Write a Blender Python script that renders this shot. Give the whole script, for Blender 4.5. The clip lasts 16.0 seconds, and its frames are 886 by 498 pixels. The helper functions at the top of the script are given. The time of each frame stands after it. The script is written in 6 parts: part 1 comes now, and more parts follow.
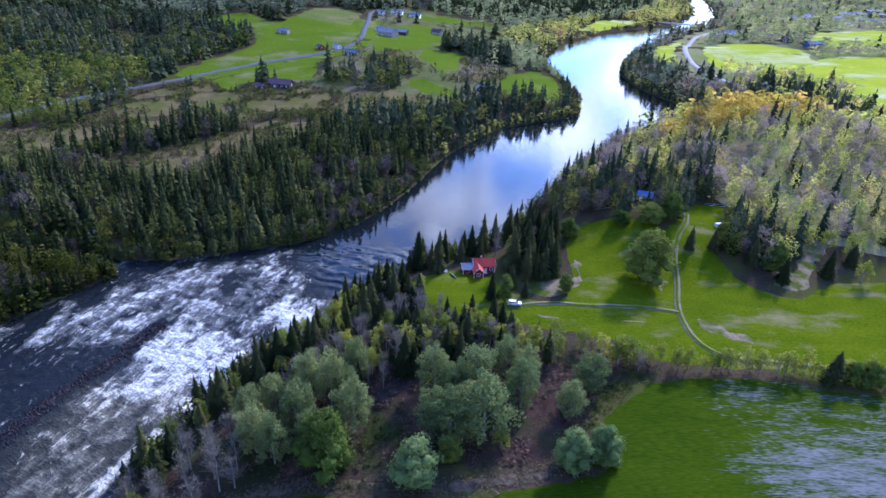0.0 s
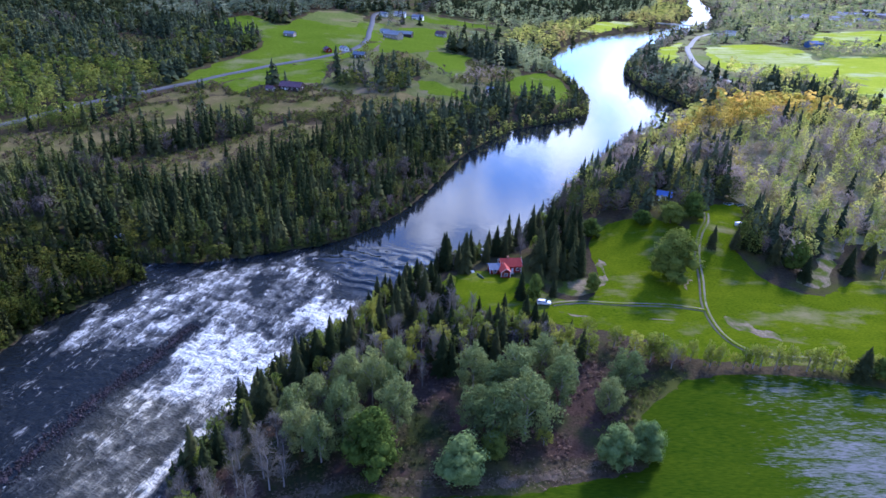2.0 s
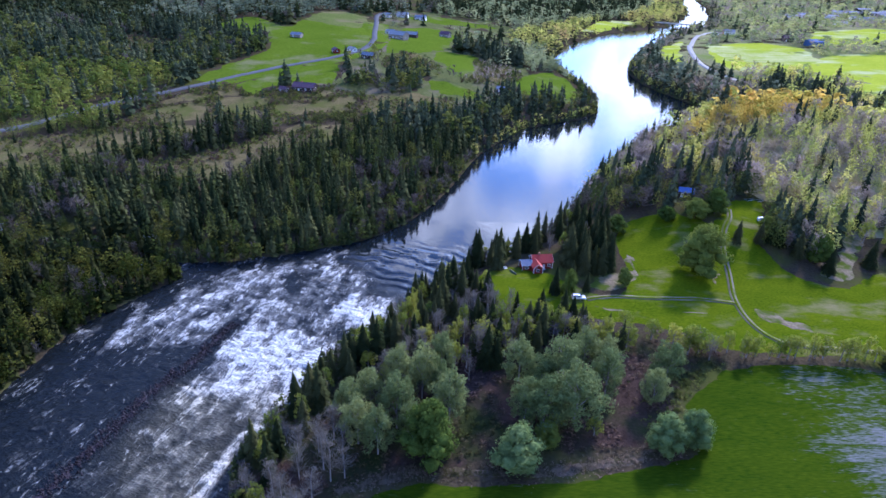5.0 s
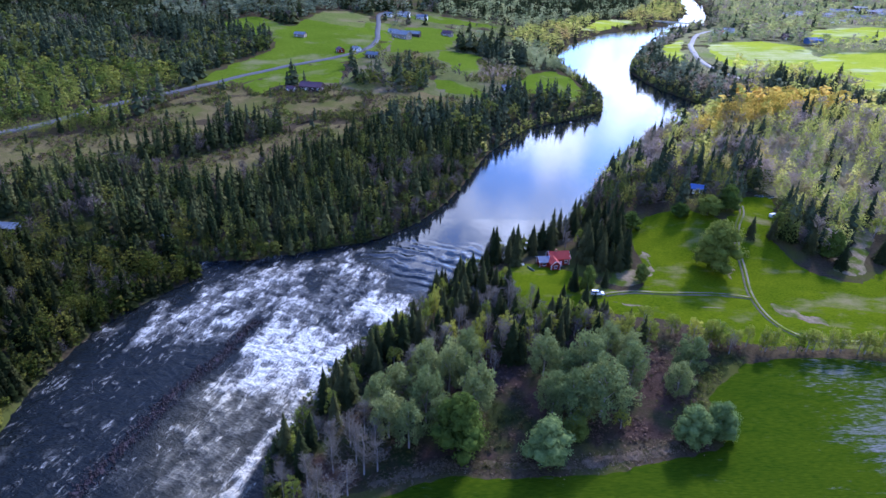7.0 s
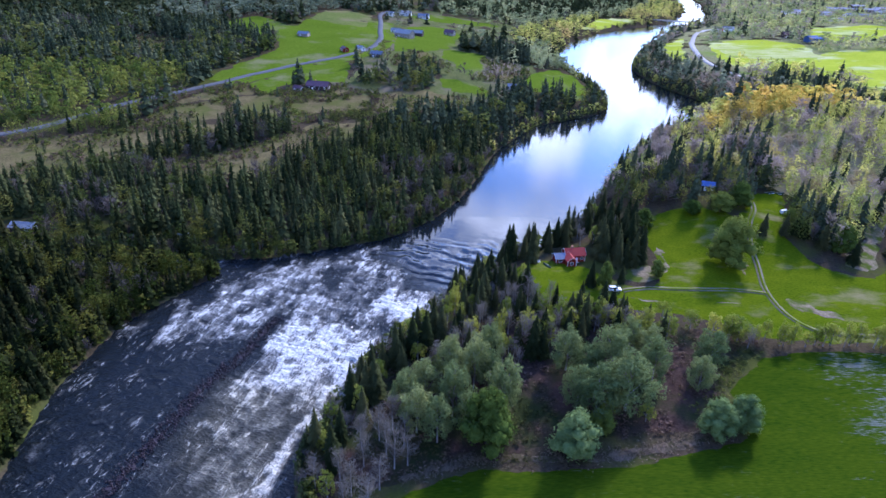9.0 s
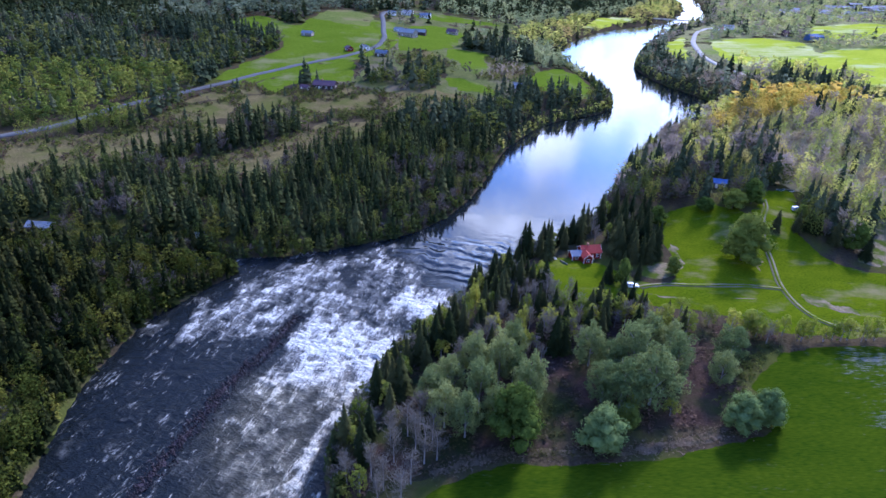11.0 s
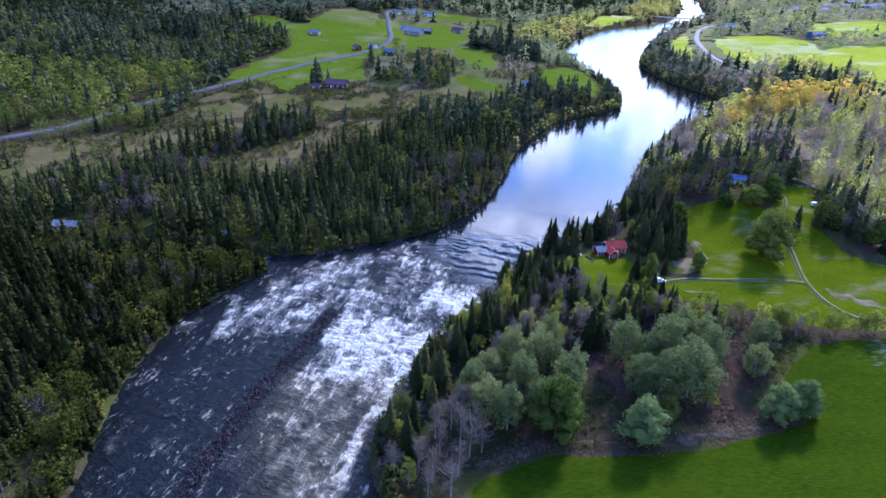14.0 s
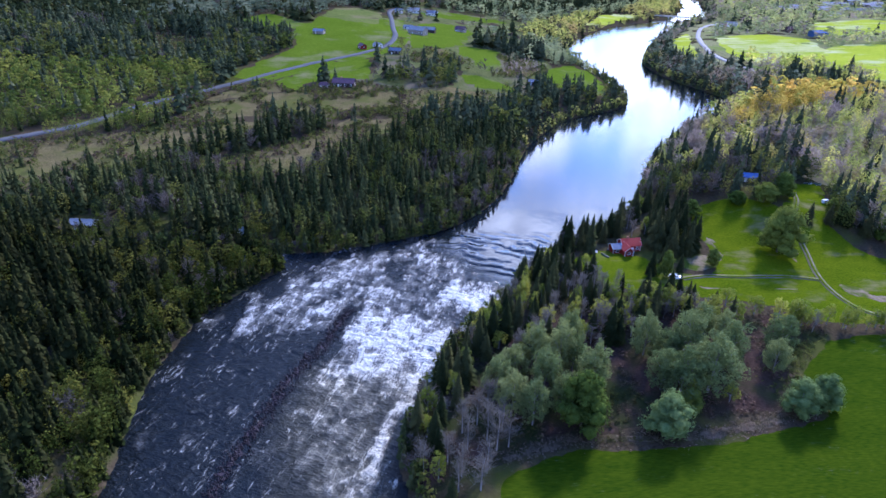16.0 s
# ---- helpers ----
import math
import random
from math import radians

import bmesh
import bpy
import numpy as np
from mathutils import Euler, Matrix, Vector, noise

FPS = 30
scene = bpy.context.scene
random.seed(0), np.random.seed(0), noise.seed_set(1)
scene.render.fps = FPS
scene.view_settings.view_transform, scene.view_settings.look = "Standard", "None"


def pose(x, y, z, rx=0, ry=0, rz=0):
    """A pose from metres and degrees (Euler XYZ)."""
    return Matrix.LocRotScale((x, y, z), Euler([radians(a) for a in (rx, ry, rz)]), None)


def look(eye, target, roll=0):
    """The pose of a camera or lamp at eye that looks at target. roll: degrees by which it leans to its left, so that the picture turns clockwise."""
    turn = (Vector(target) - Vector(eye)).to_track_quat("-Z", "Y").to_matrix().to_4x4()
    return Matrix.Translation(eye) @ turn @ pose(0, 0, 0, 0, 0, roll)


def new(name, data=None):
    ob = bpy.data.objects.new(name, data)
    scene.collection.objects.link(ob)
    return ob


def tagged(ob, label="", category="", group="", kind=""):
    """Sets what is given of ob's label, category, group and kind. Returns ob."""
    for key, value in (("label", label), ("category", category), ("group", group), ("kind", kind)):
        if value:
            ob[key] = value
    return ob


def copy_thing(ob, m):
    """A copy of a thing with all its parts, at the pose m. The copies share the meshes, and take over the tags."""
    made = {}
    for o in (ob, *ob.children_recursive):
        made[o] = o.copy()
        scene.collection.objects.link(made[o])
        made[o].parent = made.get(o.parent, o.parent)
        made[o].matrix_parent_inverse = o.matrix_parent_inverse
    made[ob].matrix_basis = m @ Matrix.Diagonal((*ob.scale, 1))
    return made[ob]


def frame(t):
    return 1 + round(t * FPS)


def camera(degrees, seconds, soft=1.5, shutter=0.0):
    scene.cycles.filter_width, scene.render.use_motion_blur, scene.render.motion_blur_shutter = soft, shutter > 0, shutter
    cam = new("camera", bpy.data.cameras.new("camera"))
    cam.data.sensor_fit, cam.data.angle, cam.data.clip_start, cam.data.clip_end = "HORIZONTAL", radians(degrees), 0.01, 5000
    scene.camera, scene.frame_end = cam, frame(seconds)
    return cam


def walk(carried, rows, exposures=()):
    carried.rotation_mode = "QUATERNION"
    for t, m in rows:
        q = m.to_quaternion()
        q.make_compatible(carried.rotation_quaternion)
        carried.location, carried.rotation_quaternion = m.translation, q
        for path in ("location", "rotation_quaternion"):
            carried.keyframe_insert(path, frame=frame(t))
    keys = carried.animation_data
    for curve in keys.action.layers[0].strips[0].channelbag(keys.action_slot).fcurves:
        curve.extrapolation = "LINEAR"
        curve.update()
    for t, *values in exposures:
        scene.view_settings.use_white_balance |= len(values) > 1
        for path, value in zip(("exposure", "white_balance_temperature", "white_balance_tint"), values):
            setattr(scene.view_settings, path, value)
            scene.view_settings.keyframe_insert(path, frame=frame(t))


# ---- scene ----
# ---- camera and its flight ----
cam = camera(71.9, 16.0, soft=1.6)
PATH = [
    (0, (1.32, 1.73, 109.70), (1.55, 90.88, 64.40), 2.36),
    (1, (-4.38, 0.76, 109.89), (-3.76, 89.98, 64.73), 2.26),
    (2, (-9.75, -0.36, 110.02), (-8.76, 88.90, 64.94), 2.17),
    (3, (-14.78, -1.54, 110.08), (-13.40, 87.74, 65.05), 2.10),
    (4, (-19.45, -2.71, 110.10), (-17.71, 86.57, 65.09), 2.04),
    (5, (-23.80, -3.83, 110.09), (-21.70, 85.44, 65.07), 1.98),
    (6, (-27.89, -4.86, 110.05), (-25.45, 84.39, 65.01), 1.93),
    (7, (-31.77, -5.80, 110.00), (-29.01, 83.42, 64.92), 1.88),
    (8, (-35.52, -6.63, 109.93), (-32.45, 82.56, 64.82), 1.83),
    (9, (-39.21, -7.38, 109.86), (-35.86, 81.79, 64.70), 1.78),
    (10, (-42.90, -8.04, 109.79), (-39.27, 81.08, 64.59), 1.74),
    (11, (-46.63, -8.66, 109.72), (-42.74, 80.44, 64.48), 1.70),
    (12, (-50.42, -9.25, 109.67), (-46.29, 79.82, 64.38), 1.66),
    (13, (-54.26, -9.83, 109.63), (-49.90, 79.20, 64.29), 1.63),
    (14, (-58.09, -10.43, 109.61), (-53.51, 78.56, 64.23), 1.60),
    (15, (-61.83, -11.07, 109.64), (-57.03, 77.88, 64.19), 1.59),
    (16, (-65.32, -11.75, 109.71), (-60.29, 77.14, 64.19), 1.60),
]
walk(cam, [(t, look(eye, target, roll)) for t, eye, target, roll in PATH], exposures=[(0, 0.40, 5410, 31.0), (16, 0.40, 5410, 31.0)])

# ---- sky and sun ----
SUN_AZIMUTH, SUN_HEIGHT = 33.0, 33.0  # degrees right of straight ahead (+y), and above the horizon
SUN_DIR = Vector((math.sin(radians(SUN_AZIMUTH)) * math.cos(radians(SUN_HEIGHT)),
                  math.cos(radians(SUN_AZIMUTH)) * math.cos(radians(SUN_HEIGHT)), math.sin(radians(SUN_HEIGHT))))
CLOUD_GLOW, CLOUD_DULL, SKY_STRENGTH, SUN_STRENGTH = 6.1, 0.84, 0.30, 5.3

sun_lamp = new("sun", bpy.data.lights.new("sun", "SUN"))
sun_lamp.data.energy, sun_lamp.data.angle, sun_lamp.data.color = SUN_STRENGTH, radians(6.0), (1.0, 0.93, 0.80)
sun_lamp.matrix_world = look(SUN_DIR * 900, (0, 0, 0))

world = bpy.data.worlds.new("broken_cloud_sky")
scene.world = world
world.use_nodes = True
wn, wl = world.node_tree.nodes, world.node_tree.links
wn.clear()


def wmath(op, a, b=None, clamp=False):
    n = wn.new("ShaderNodeMath")
    n.operation, n.use_clamp = op, clamp
    for slot, v in ((0, a), (1, b)):
        if v is None:
            continue
        if isinstance(v, (int, float)):
            n.inputs[slot].default_value = v
        else:
            wl.new(v, n.inputs[slot])
    return n.outputs[0]


def wdot(direction, vec):
    n = wn.new("ShaderNodeVectorMath")
    n.operation = "DOT_PRODUCT"
    wl.new(direction, n.inputs[0])
    n.inputs[1].default_value = vec
    return n.outputs["Value"]


def smooth_between(value, low, high):
    n = wn.new("ShaderNodeMapRange")
    n.interpolation_type = "SMOOTHSTEP"
    wl.new(value, n.inputs["Value"])
    n.inputs["From Min"].default_value, n.inputs["From Max"].default_value = low, high
    return n.outputs["Result"]


def heading(azimuth, height):
    return (math.sin(radians(azimuth)) * math.cos(radians(height)), math.cos(radians(azimuth)) * math.cos(radians(height)), math.sin(radians(height)))


wcoord = wn.new("ShaderNodeTexCoord").outputs["Generated"]
sky = wn.new("ShaderNodeTexSky")
sky.sky_type, sky.sun_disc = "NISHITA", False
sky.sun_elevation, sky.sun_rotation = radians(SUN_HEIGHT), radians(SUN_AZIMUTH)
sky_bg = wn.new("ShaderNodeBackground")
sky_bg.inputs["Strength"].default_value = SKY_STRENGTH
blue_only = wn.new("ShaderNodeMixRGB")
blue_only.blend_type = "MULTIPLY"
blue_only.inputs[0].default_value, blue_only.inputs[2].default_value = 1.0, (0.50, 0.85, 1.40, 1)
wl.new(sky.outputs[0], blue_only.inputs[1])
wl.new(blue_only.outputs[0], sky_bg.inputs["Color"])
# clouds: soft heaps that thin out overhead
cloud_noise = wn.new("ShaderNodeTexNoise")
cloud_noise.inputs["Scale"].default_value, cloud_noise.inputs["Detail"].default_value = 5.5, 5.0
cloud_noise.inputs["Roughness"].default_value = 0.52
cloud_map = wn.new("ShaderNodeMapping")
cloud_map.inputs["Scale"].default_value = (1.0, 1.0, 2.2)
wl.new(wcoord, cloud_map.inputs["Vector"])
wl.new(cloud_map.outputs[0], cloud_noise.inputs["Vector"])
wisps = wn.new("ShaderNodeTexNoise")
wisps.inputs["Scale"].default_value, wisps.inputs["Detail"].default_value, wisps.inputs["Distortion"].default_value = 15.0, 6.0, 0.6
wl.new(cloud_map.outputs[0], wisps.inputs["Vector"])
puffs = wmath("ADD", wmath("MULTIPLY", cloud_noise.outputs["Fac"], 0.55), wmath("MULTIPLY", wisps.outputs["Fac"], 0.45))
gap_a = smooth_between(wdot(wcoord, heading(7.6, 19.4)), math.cos(radians(3.8)), math.cos(radians(0.6)))
gap_b = smooth_between(wdot(wcoord, heading(17.6, 17.8)), math.cos(radians(3.4)), math.cos(radians(0.6)))
upward = wdot(wcoord, (0, 0, 1))
cover = wmath("SUBTRACT", wmath("SUBTRACT", puffs, wmath("MULTIPLY", gap_a, 0.30)), wmath("MULTIPLY", gap_b, 0.20))
cover = wmath("SUBTRACT", cover, wmath("MULTIPLY", smooth_between(upward, 0.42, 0.85), 0.16))
cloud_mask = smooth_between(cover, 0.40, 0.53)
toward_sun = wmath("POWER", wmath("MAXIMUM", wdot(wcoord, SUN_DIR), 0.0), 8.0)
glow = wmath("ADD", wmath("MULTIPLY", toward_sun, CLOUD_GLOW), CLOUD_DULL)
glow = wmath("MULTIPLY", glow, wmath("MAXIMUM", wmath("ADD", wmath("MULTIPLY", puffs, 8.0), -3.05), 0.30))
cloud_bg = wn.new("ShaderNodeBackground")
cloud_bg.inputs["Color"].default_value = (0.76, 0.885, 1.0, 1)
wl.new(glow, cloud_bg.inputs["Strength"])
sky_mix = wn.new("ShaderNodeMixShader")
wl.new(cloud_mask, sky_mix.inputs[0])
wl.new(sky_bg.outputs[0], sky_mix.inputs[1])
wl.new(cloud_bg.outputs[0], sky_mix.inputs[2])
wout = wn.new("ShaderNodeOutputWorld")
wl.new(sky_mix.outputs[0], wout.inputs["Surface"])

# ---- materials ----
def material(name, dark, light, scale=0.3, fine=4.0, rough=0.9, bump_size=0.0, third=None, third_scale=0.05, metal=0.0,
             tint="", tint_amount=0.35, leaf=0.0, stretch=(1, 1, 1), spec=0.06, third_at=(0.5, 0.62), third_from=""):
    """A surface of two colours mixed at two scales, a third one in patches, fine relief, and a tint for each piece."""
    m = bpy.data.materials.new(name)
    m.use_nodes = True
    n, k = m.node_tree.nodes, m.node_tree.links
    bsdf = n["Principled BSDF"]
    bsdf.inputs["Roughness"].default_value, bsdf.inputs["Metallic"].default_value = rough, metal
    bsdf.inputs["Specular IOR Level"].default_value = spec
    coord = n.new("ShaderNodeTexCoord")
    stretch_node = n.new("ShaderNodeMapping")
    stretch_node.inputs["Scale"].default_value = stretch
    k.new(coord.outputs["Object"], stretch_node.inputs["Vector"])
    big, small = n.new("ShaderNodeTexNoise"), n.new("ShaderNodeTexNoise")
    for node, s, detail in ((big, scale, 4.0), (small, fine, 3.0)):
        node.inputs["Scale"].default_value, node.inputs["Detail"].default_value = s, detail
        k.new(stretch_node.outputs[0], node.inputs["Vector"])
    blend = n.new("ShaderNodeMath")
    blend.operation = "MULTIPLY_ADD"
    k.new(big.outputs["Fac"], blend.inputs[0])
    blend.inputs[1].default_value = 0.6
    k.new(small.outputs["Fac"], blend.inputs[2])
    spread = n.new("ShaderNodeMapRange")
    spread.inputs["From Min"].default_value, spread.inputs["From Max"].default_value = 0.52, 1.08
    k.new(blend.outputs[0], spread.inputs["Value"])
    mix = n.new("ShaderNodeMixRGB")
    mix.inputs[1].default_value, mix.inputs[2].default_value = (*dark, 1), (*light, 1)
    k.new(spread.outputs[0], mix.inputs[0])
    colour = mix.outputs[0]
    if third:
        patch = n.new("ShaderNodeTexNoise")
        patch.inputs["Scale"].default_value, patch.inputs["Detail"].default_value = third_scale, 6.0
        patch.inputs["Roughness"].default_value = 0.6
        k.new(stretch_node.outputs[0], patch.inputs["Vector"])
        gate = n.new("ShaderNodeMapRange")
        gate.inputs["From Min"].default_value, gate.inputs["From Max"].default_value = third_at
        amount = patch.outputs["Fac"]
        if third_from:
            patch.inputs["Roughness"].default_value, patch.inputs["Detail"].default_value = 0.78, 9.0
            share = n.new("ShaderNodeAttribute")
            share.attribute_name = third_from
            raise_by = n.new("ShaderNodeMath")
            raise_by.operation = "MULTIPLY_ADD"
            k.new(share.outputs["Fac"], raise_by.inputs[0])
            raise_by.inputs[1].default_value = 0.30
            k.new(amount, raise_by.inputs[2])
            speck = n.new("ShaderNodeMath")
            speck.operation = "MULTIPLY_ADD"
            k.new(small.outputs["Fac"], speck.inputs[0])
            speck.inputs[1].default_value = 0.5
            k.new(raise_by.outputs[0], speck.inputs[2])
            amount = speck.outputs[0]
        k.new(amount, gate.inputs["Value"])
        mix2 = n.new("ShaderNodeMixRGB")
        k.new(gate.outputs[0], mix2.inputs[0])
        k.new(colour, mix2.inputs[1])
        mix2.inputs[2].default_value = (*third, 1)
        colour = mix2.outputs[0]
    if tint:
        if tint == "object":
            value = n.new("ShaderNodeObjectInfo").outputs["Random"]
        else:
            attr = n.new("ShaderNodeAttribute")
            attr.attribute_name = "tint"
            value = attr.outputs["Fac"]
        vary = n.new("ShaderNodeHueSaturation")
        for slot, low, high in (("Hue", 0.5 - 0.03 * tint_amount / 0.35, 0.5 + 0.025 * tint_amount / 0.35), ("Value", 1 - tint_amount, 1 + tint_amount)):
            r = n.new("ShaderNodeMapRange")
            r.inputs["To Min"].default_value, r.inputs["To Max"].default_value = (high, low) if slot == "Hue" else (low, high)
            k.new(value, r.inputs["Value"])
            k.new(r.outputs[0], vary.inputs[slot])
        k.new(colour, vary.inputs["Color"])
        colour = vary.outputs[0]
    k.new(colour, bsdf.inputs["Base Color"])
    if bump_size:
        b = n.new("ShaderNodeBump")
        b.inputs["Strength"].default_value, b.inputs["Distance"].default_value = 0.7, bump_size
        k.new(small.outputs["Fac"], b.inputs["Height"])
        k.new(b.outputs[0], bsdf.inputs["Normal"])
    if leaf:
        glow_through = n.new("ShaderNodeBsdfTranslucent")
        k.new(colour, glow_through.inputs["Color"])
        both = n.new("ShaderNodeMixShader")
        both.inputs[0].default_value = leaf
        k.new(bsdf.outputs[0], both.inputs[1])
        k.new(glow_through.outputs[0], both.inputs[2])
        k.new(both.outputs[0], n["Material Output"].inputs["Surface"])
    return m


M_GROUND = material("heath_and_forest_floor", (0.026, 0.021, 0.013), (0.070, 0.056, 0.034), 0.09, 1.3, 1.0, 0.25, (0.050, 0.058, 0.014), 0.03, spec=0.0)
M_MEADOW = material("meadow_grass", (0.030, 0.060, 0.002), (0.090, 0.116, 0.004), 0.06, 1.1, 1.0, 0.10, (0.16, 0.14, 0.070), 0.05, stretch=(1, 2.2, 1), third_at=(0.53, 0.74), spec=0.0)
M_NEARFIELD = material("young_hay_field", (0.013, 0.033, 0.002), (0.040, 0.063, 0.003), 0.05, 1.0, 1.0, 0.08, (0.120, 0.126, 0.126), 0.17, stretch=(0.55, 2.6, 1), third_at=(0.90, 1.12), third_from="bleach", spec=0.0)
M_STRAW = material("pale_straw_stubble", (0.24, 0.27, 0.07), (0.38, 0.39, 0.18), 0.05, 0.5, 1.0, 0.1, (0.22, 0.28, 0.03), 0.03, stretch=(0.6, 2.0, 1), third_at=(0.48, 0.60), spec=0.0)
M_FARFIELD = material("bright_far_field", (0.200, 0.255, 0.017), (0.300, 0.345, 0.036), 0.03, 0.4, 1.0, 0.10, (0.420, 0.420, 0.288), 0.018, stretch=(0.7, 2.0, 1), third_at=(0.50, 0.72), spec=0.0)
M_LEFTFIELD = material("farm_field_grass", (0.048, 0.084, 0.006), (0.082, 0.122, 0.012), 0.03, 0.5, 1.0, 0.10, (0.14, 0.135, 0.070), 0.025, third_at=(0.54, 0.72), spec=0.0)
M_UPFIELD = material("dull_upland_grass", (0.058, 0.080, 0.018), (0.110, 0.130, 0.036), 0.03, 0.5, 1.0, 0.10, (0.12, 0.11, 0.05), 0.025, third_at=(0.50, 0.66), spec=0.0)
M_CLEARING = material("clear_felled_heath", (0.055, 0.047, 0.021), (0.145, 0.120, 0.053), 0.18, 1.4, 1.0, 0.35, (0.072, 0.078, 0.021), 0.06, third_at=(0.46, 0.62), spec=0.0)
M_BARE = material("dry_bare_soil", (0.105, 0.088, 0.052), (0.215, 0.176, 0.118), 0.2, 1.2, 1.0, 0.06, (0.056, 0.078, 0.012), 0.16, third_at=(0.45, 0.60), spec=0.0)
M_HILLGRASS = material("dry_hill_grass", (0.16, 0.14, 0.072), (0.30, 0.26, 0.132), 0.12, 1.0, 1.0, 0.3, (0.13, 0.16, 0.048), 0.05)
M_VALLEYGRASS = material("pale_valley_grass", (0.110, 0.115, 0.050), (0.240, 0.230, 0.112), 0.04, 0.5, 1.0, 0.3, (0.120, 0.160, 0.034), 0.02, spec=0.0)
M_PASTURE = material("rough_pasture", (0.050, 0.062, 0.020), (0.110, 0.120, 0.042), 0.06, 0.8, 1.0, 0.3, (0.110, 0.095, 0.062), 0.03, spec=0.0)
M_SHRUB = material("brown_undergrowth", (0.070, 0.050, 0.036), (0.130, 0.095, 0.066), 0.3, 2.0, 1.0, 0.0, (0.050, 0.062, 0.018), 0.06, tint="tree", tint_amount=0.25, leaf=0.3, spec=0.0)
M_FLOOR = material("brown_forest_floor", (0.024, 0.016, 0.013), (0.066, 0.045, 0.036), 0.15, 1.6, 1.0, 0.2, (0.026, 0.034, 0.012), 0.06, third_at=(0.44, 0.60), spec=0.0)
M_TUSSOCK = material("bleached_grass_tussocks", (0.090, 0.070, 0.046), (0.200, 0.160, 0.110), 0.5, 3.0, 1.0, 0.0, (0.050, 0.055, 0.018), 0.1, tint="tree", tint_amount=0.35, leaf=0.2, spec=0.0)
M_DRYGRASS = material("dry_bleached_grass", (0.070, 0.054, 0.036), (0.150, 0.118, 0.082), 0.5, 3.0, 1.0, 0.03, (0.036, 0.034, 0.016), 0.35, third_at=(0.42, 0.58), spec=0.0)
M_PALE_ROAD = material("pale_gravel_road", (0.26, 0.255, 0.235), (0.38, 0.37, 0.34), 0.2, 2.0, 1.0, 0.03, spec=0.0)
M_GRAVEL = material("gravel_track", (0.095, 0.088, 0.056), (0.180, 0.165, 0.118), 0.25, 2.5, 0.95, 0.08, (0.085, 0.105, 0.03), 0.10, spec=0.0)
M_ASPHALT = material("grey_asphalt", (0.065, 0.070, 0.075), (0.10, 0.105, 0.11), 0.1, 2.0, 0.95, 0.02, spec=0.03)
M_BARK = material("rough_bark", (0.05, 0.040, 0.030), (0.13, 0.11, 0.085), 1.5, 9.0, 0.95, 0.05, stretch=(1, 1, 0.25))
M_PALE_BARK = material("pale_grey_bark", (0.17, 0.155, 0.150), (0.33, 0.31, 0.30), 1.2, 8.0, 0.9, 0.03, stretch=(1, 1, 0.3))
M_SPRUCE = material("spruce_needles", (0.017, 0.024, 0.009), (0.048, 0.057, 0.021), 0.35, 3.0, 0.9, 0.0, tint="object", tint_amount=0.45, leaf=0.06, spec=0.0)
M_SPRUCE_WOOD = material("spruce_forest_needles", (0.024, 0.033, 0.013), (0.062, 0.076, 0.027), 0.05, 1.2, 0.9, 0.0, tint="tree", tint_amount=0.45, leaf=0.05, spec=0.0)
# Shaded copy of the forest needles: the headland's shade is put into the colour.
M_SHADED_SPRUCE = material("shaded_spruce_needles", (0.009, 0.013, 0.005), (0.028, 0.034, 0.011), 0.05, 1.2, 0.9, 0.0, tint="tree", tint_amount=0.45, leaf=0.03, spec=0.0)
# Lighter, bluer copy of the forest needles: distance haze put into the colour.
M_SPRUCE_HAZED = material("hazed_spruce_needles", (0.036, 0.050, 0.026), (0.088, 0.108, 0.052), 0.05, 1.2, 0.9, 0.0, tint="tree", tint_amount=0.45, leaf=0.10, spec=0.0)
M_GREYLEAF = material("grey_green_leaves", (0.098, 0.138, 0.046), (0.215, 0.262, 0.096), 0.35, 2.2, 0.9, 0.0, tint="object", tint_amount=0.25, leaf=0.32, spec=0.0)
M_WILLOW = material("silvery_willow_leaves", (0.115, 0.172, 0.050), (0.225, 0.292, 0.105), 0.4, 2.2, 0.9, 0.0, tint="object", tint_amount=0.2, leaf=0.3, spec=0.0)
M_GREENLEAF = material("fresh_green_leaves", (0.066, 0.104, 0.018), (0.140, 0.185, 0.038), 0.35, 2.0, 0.8, 0.0, tint="object", tint_amount=0.3, leaf=0.3, spec=0.0)
M_YELLOWLEAF = material("yellow_green_birch_leaves", (0.135, 0.175, 0.026), (0.265, 0.300, 0.055), 0.35, 2.0, 0.9, 0.0, tint="object", tint_amount=0.3, leaf=0.55, spec=0.0)
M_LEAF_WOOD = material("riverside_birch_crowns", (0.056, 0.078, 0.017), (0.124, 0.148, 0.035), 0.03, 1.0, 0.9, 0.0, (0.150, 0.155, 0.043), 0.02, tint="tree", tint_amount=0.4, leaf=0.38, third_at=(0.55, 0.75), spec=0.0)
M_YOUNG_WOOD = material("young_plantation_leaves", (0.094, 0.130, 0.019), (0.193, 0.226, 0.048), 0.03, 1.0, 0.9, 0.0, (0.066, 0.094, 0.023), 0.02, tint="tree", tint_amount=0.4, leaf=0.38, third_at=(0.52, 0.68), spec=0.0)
# Lit counterpart of riverside_birch_crowns: sunlight on the hill is put into the colour.
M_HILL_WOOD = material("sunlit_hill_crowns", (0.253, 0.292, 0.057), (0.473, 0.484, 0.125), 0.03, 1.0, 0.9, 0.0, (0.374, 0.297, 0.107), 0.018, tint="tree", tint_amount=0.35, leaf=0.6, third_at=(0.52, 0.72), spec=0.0)
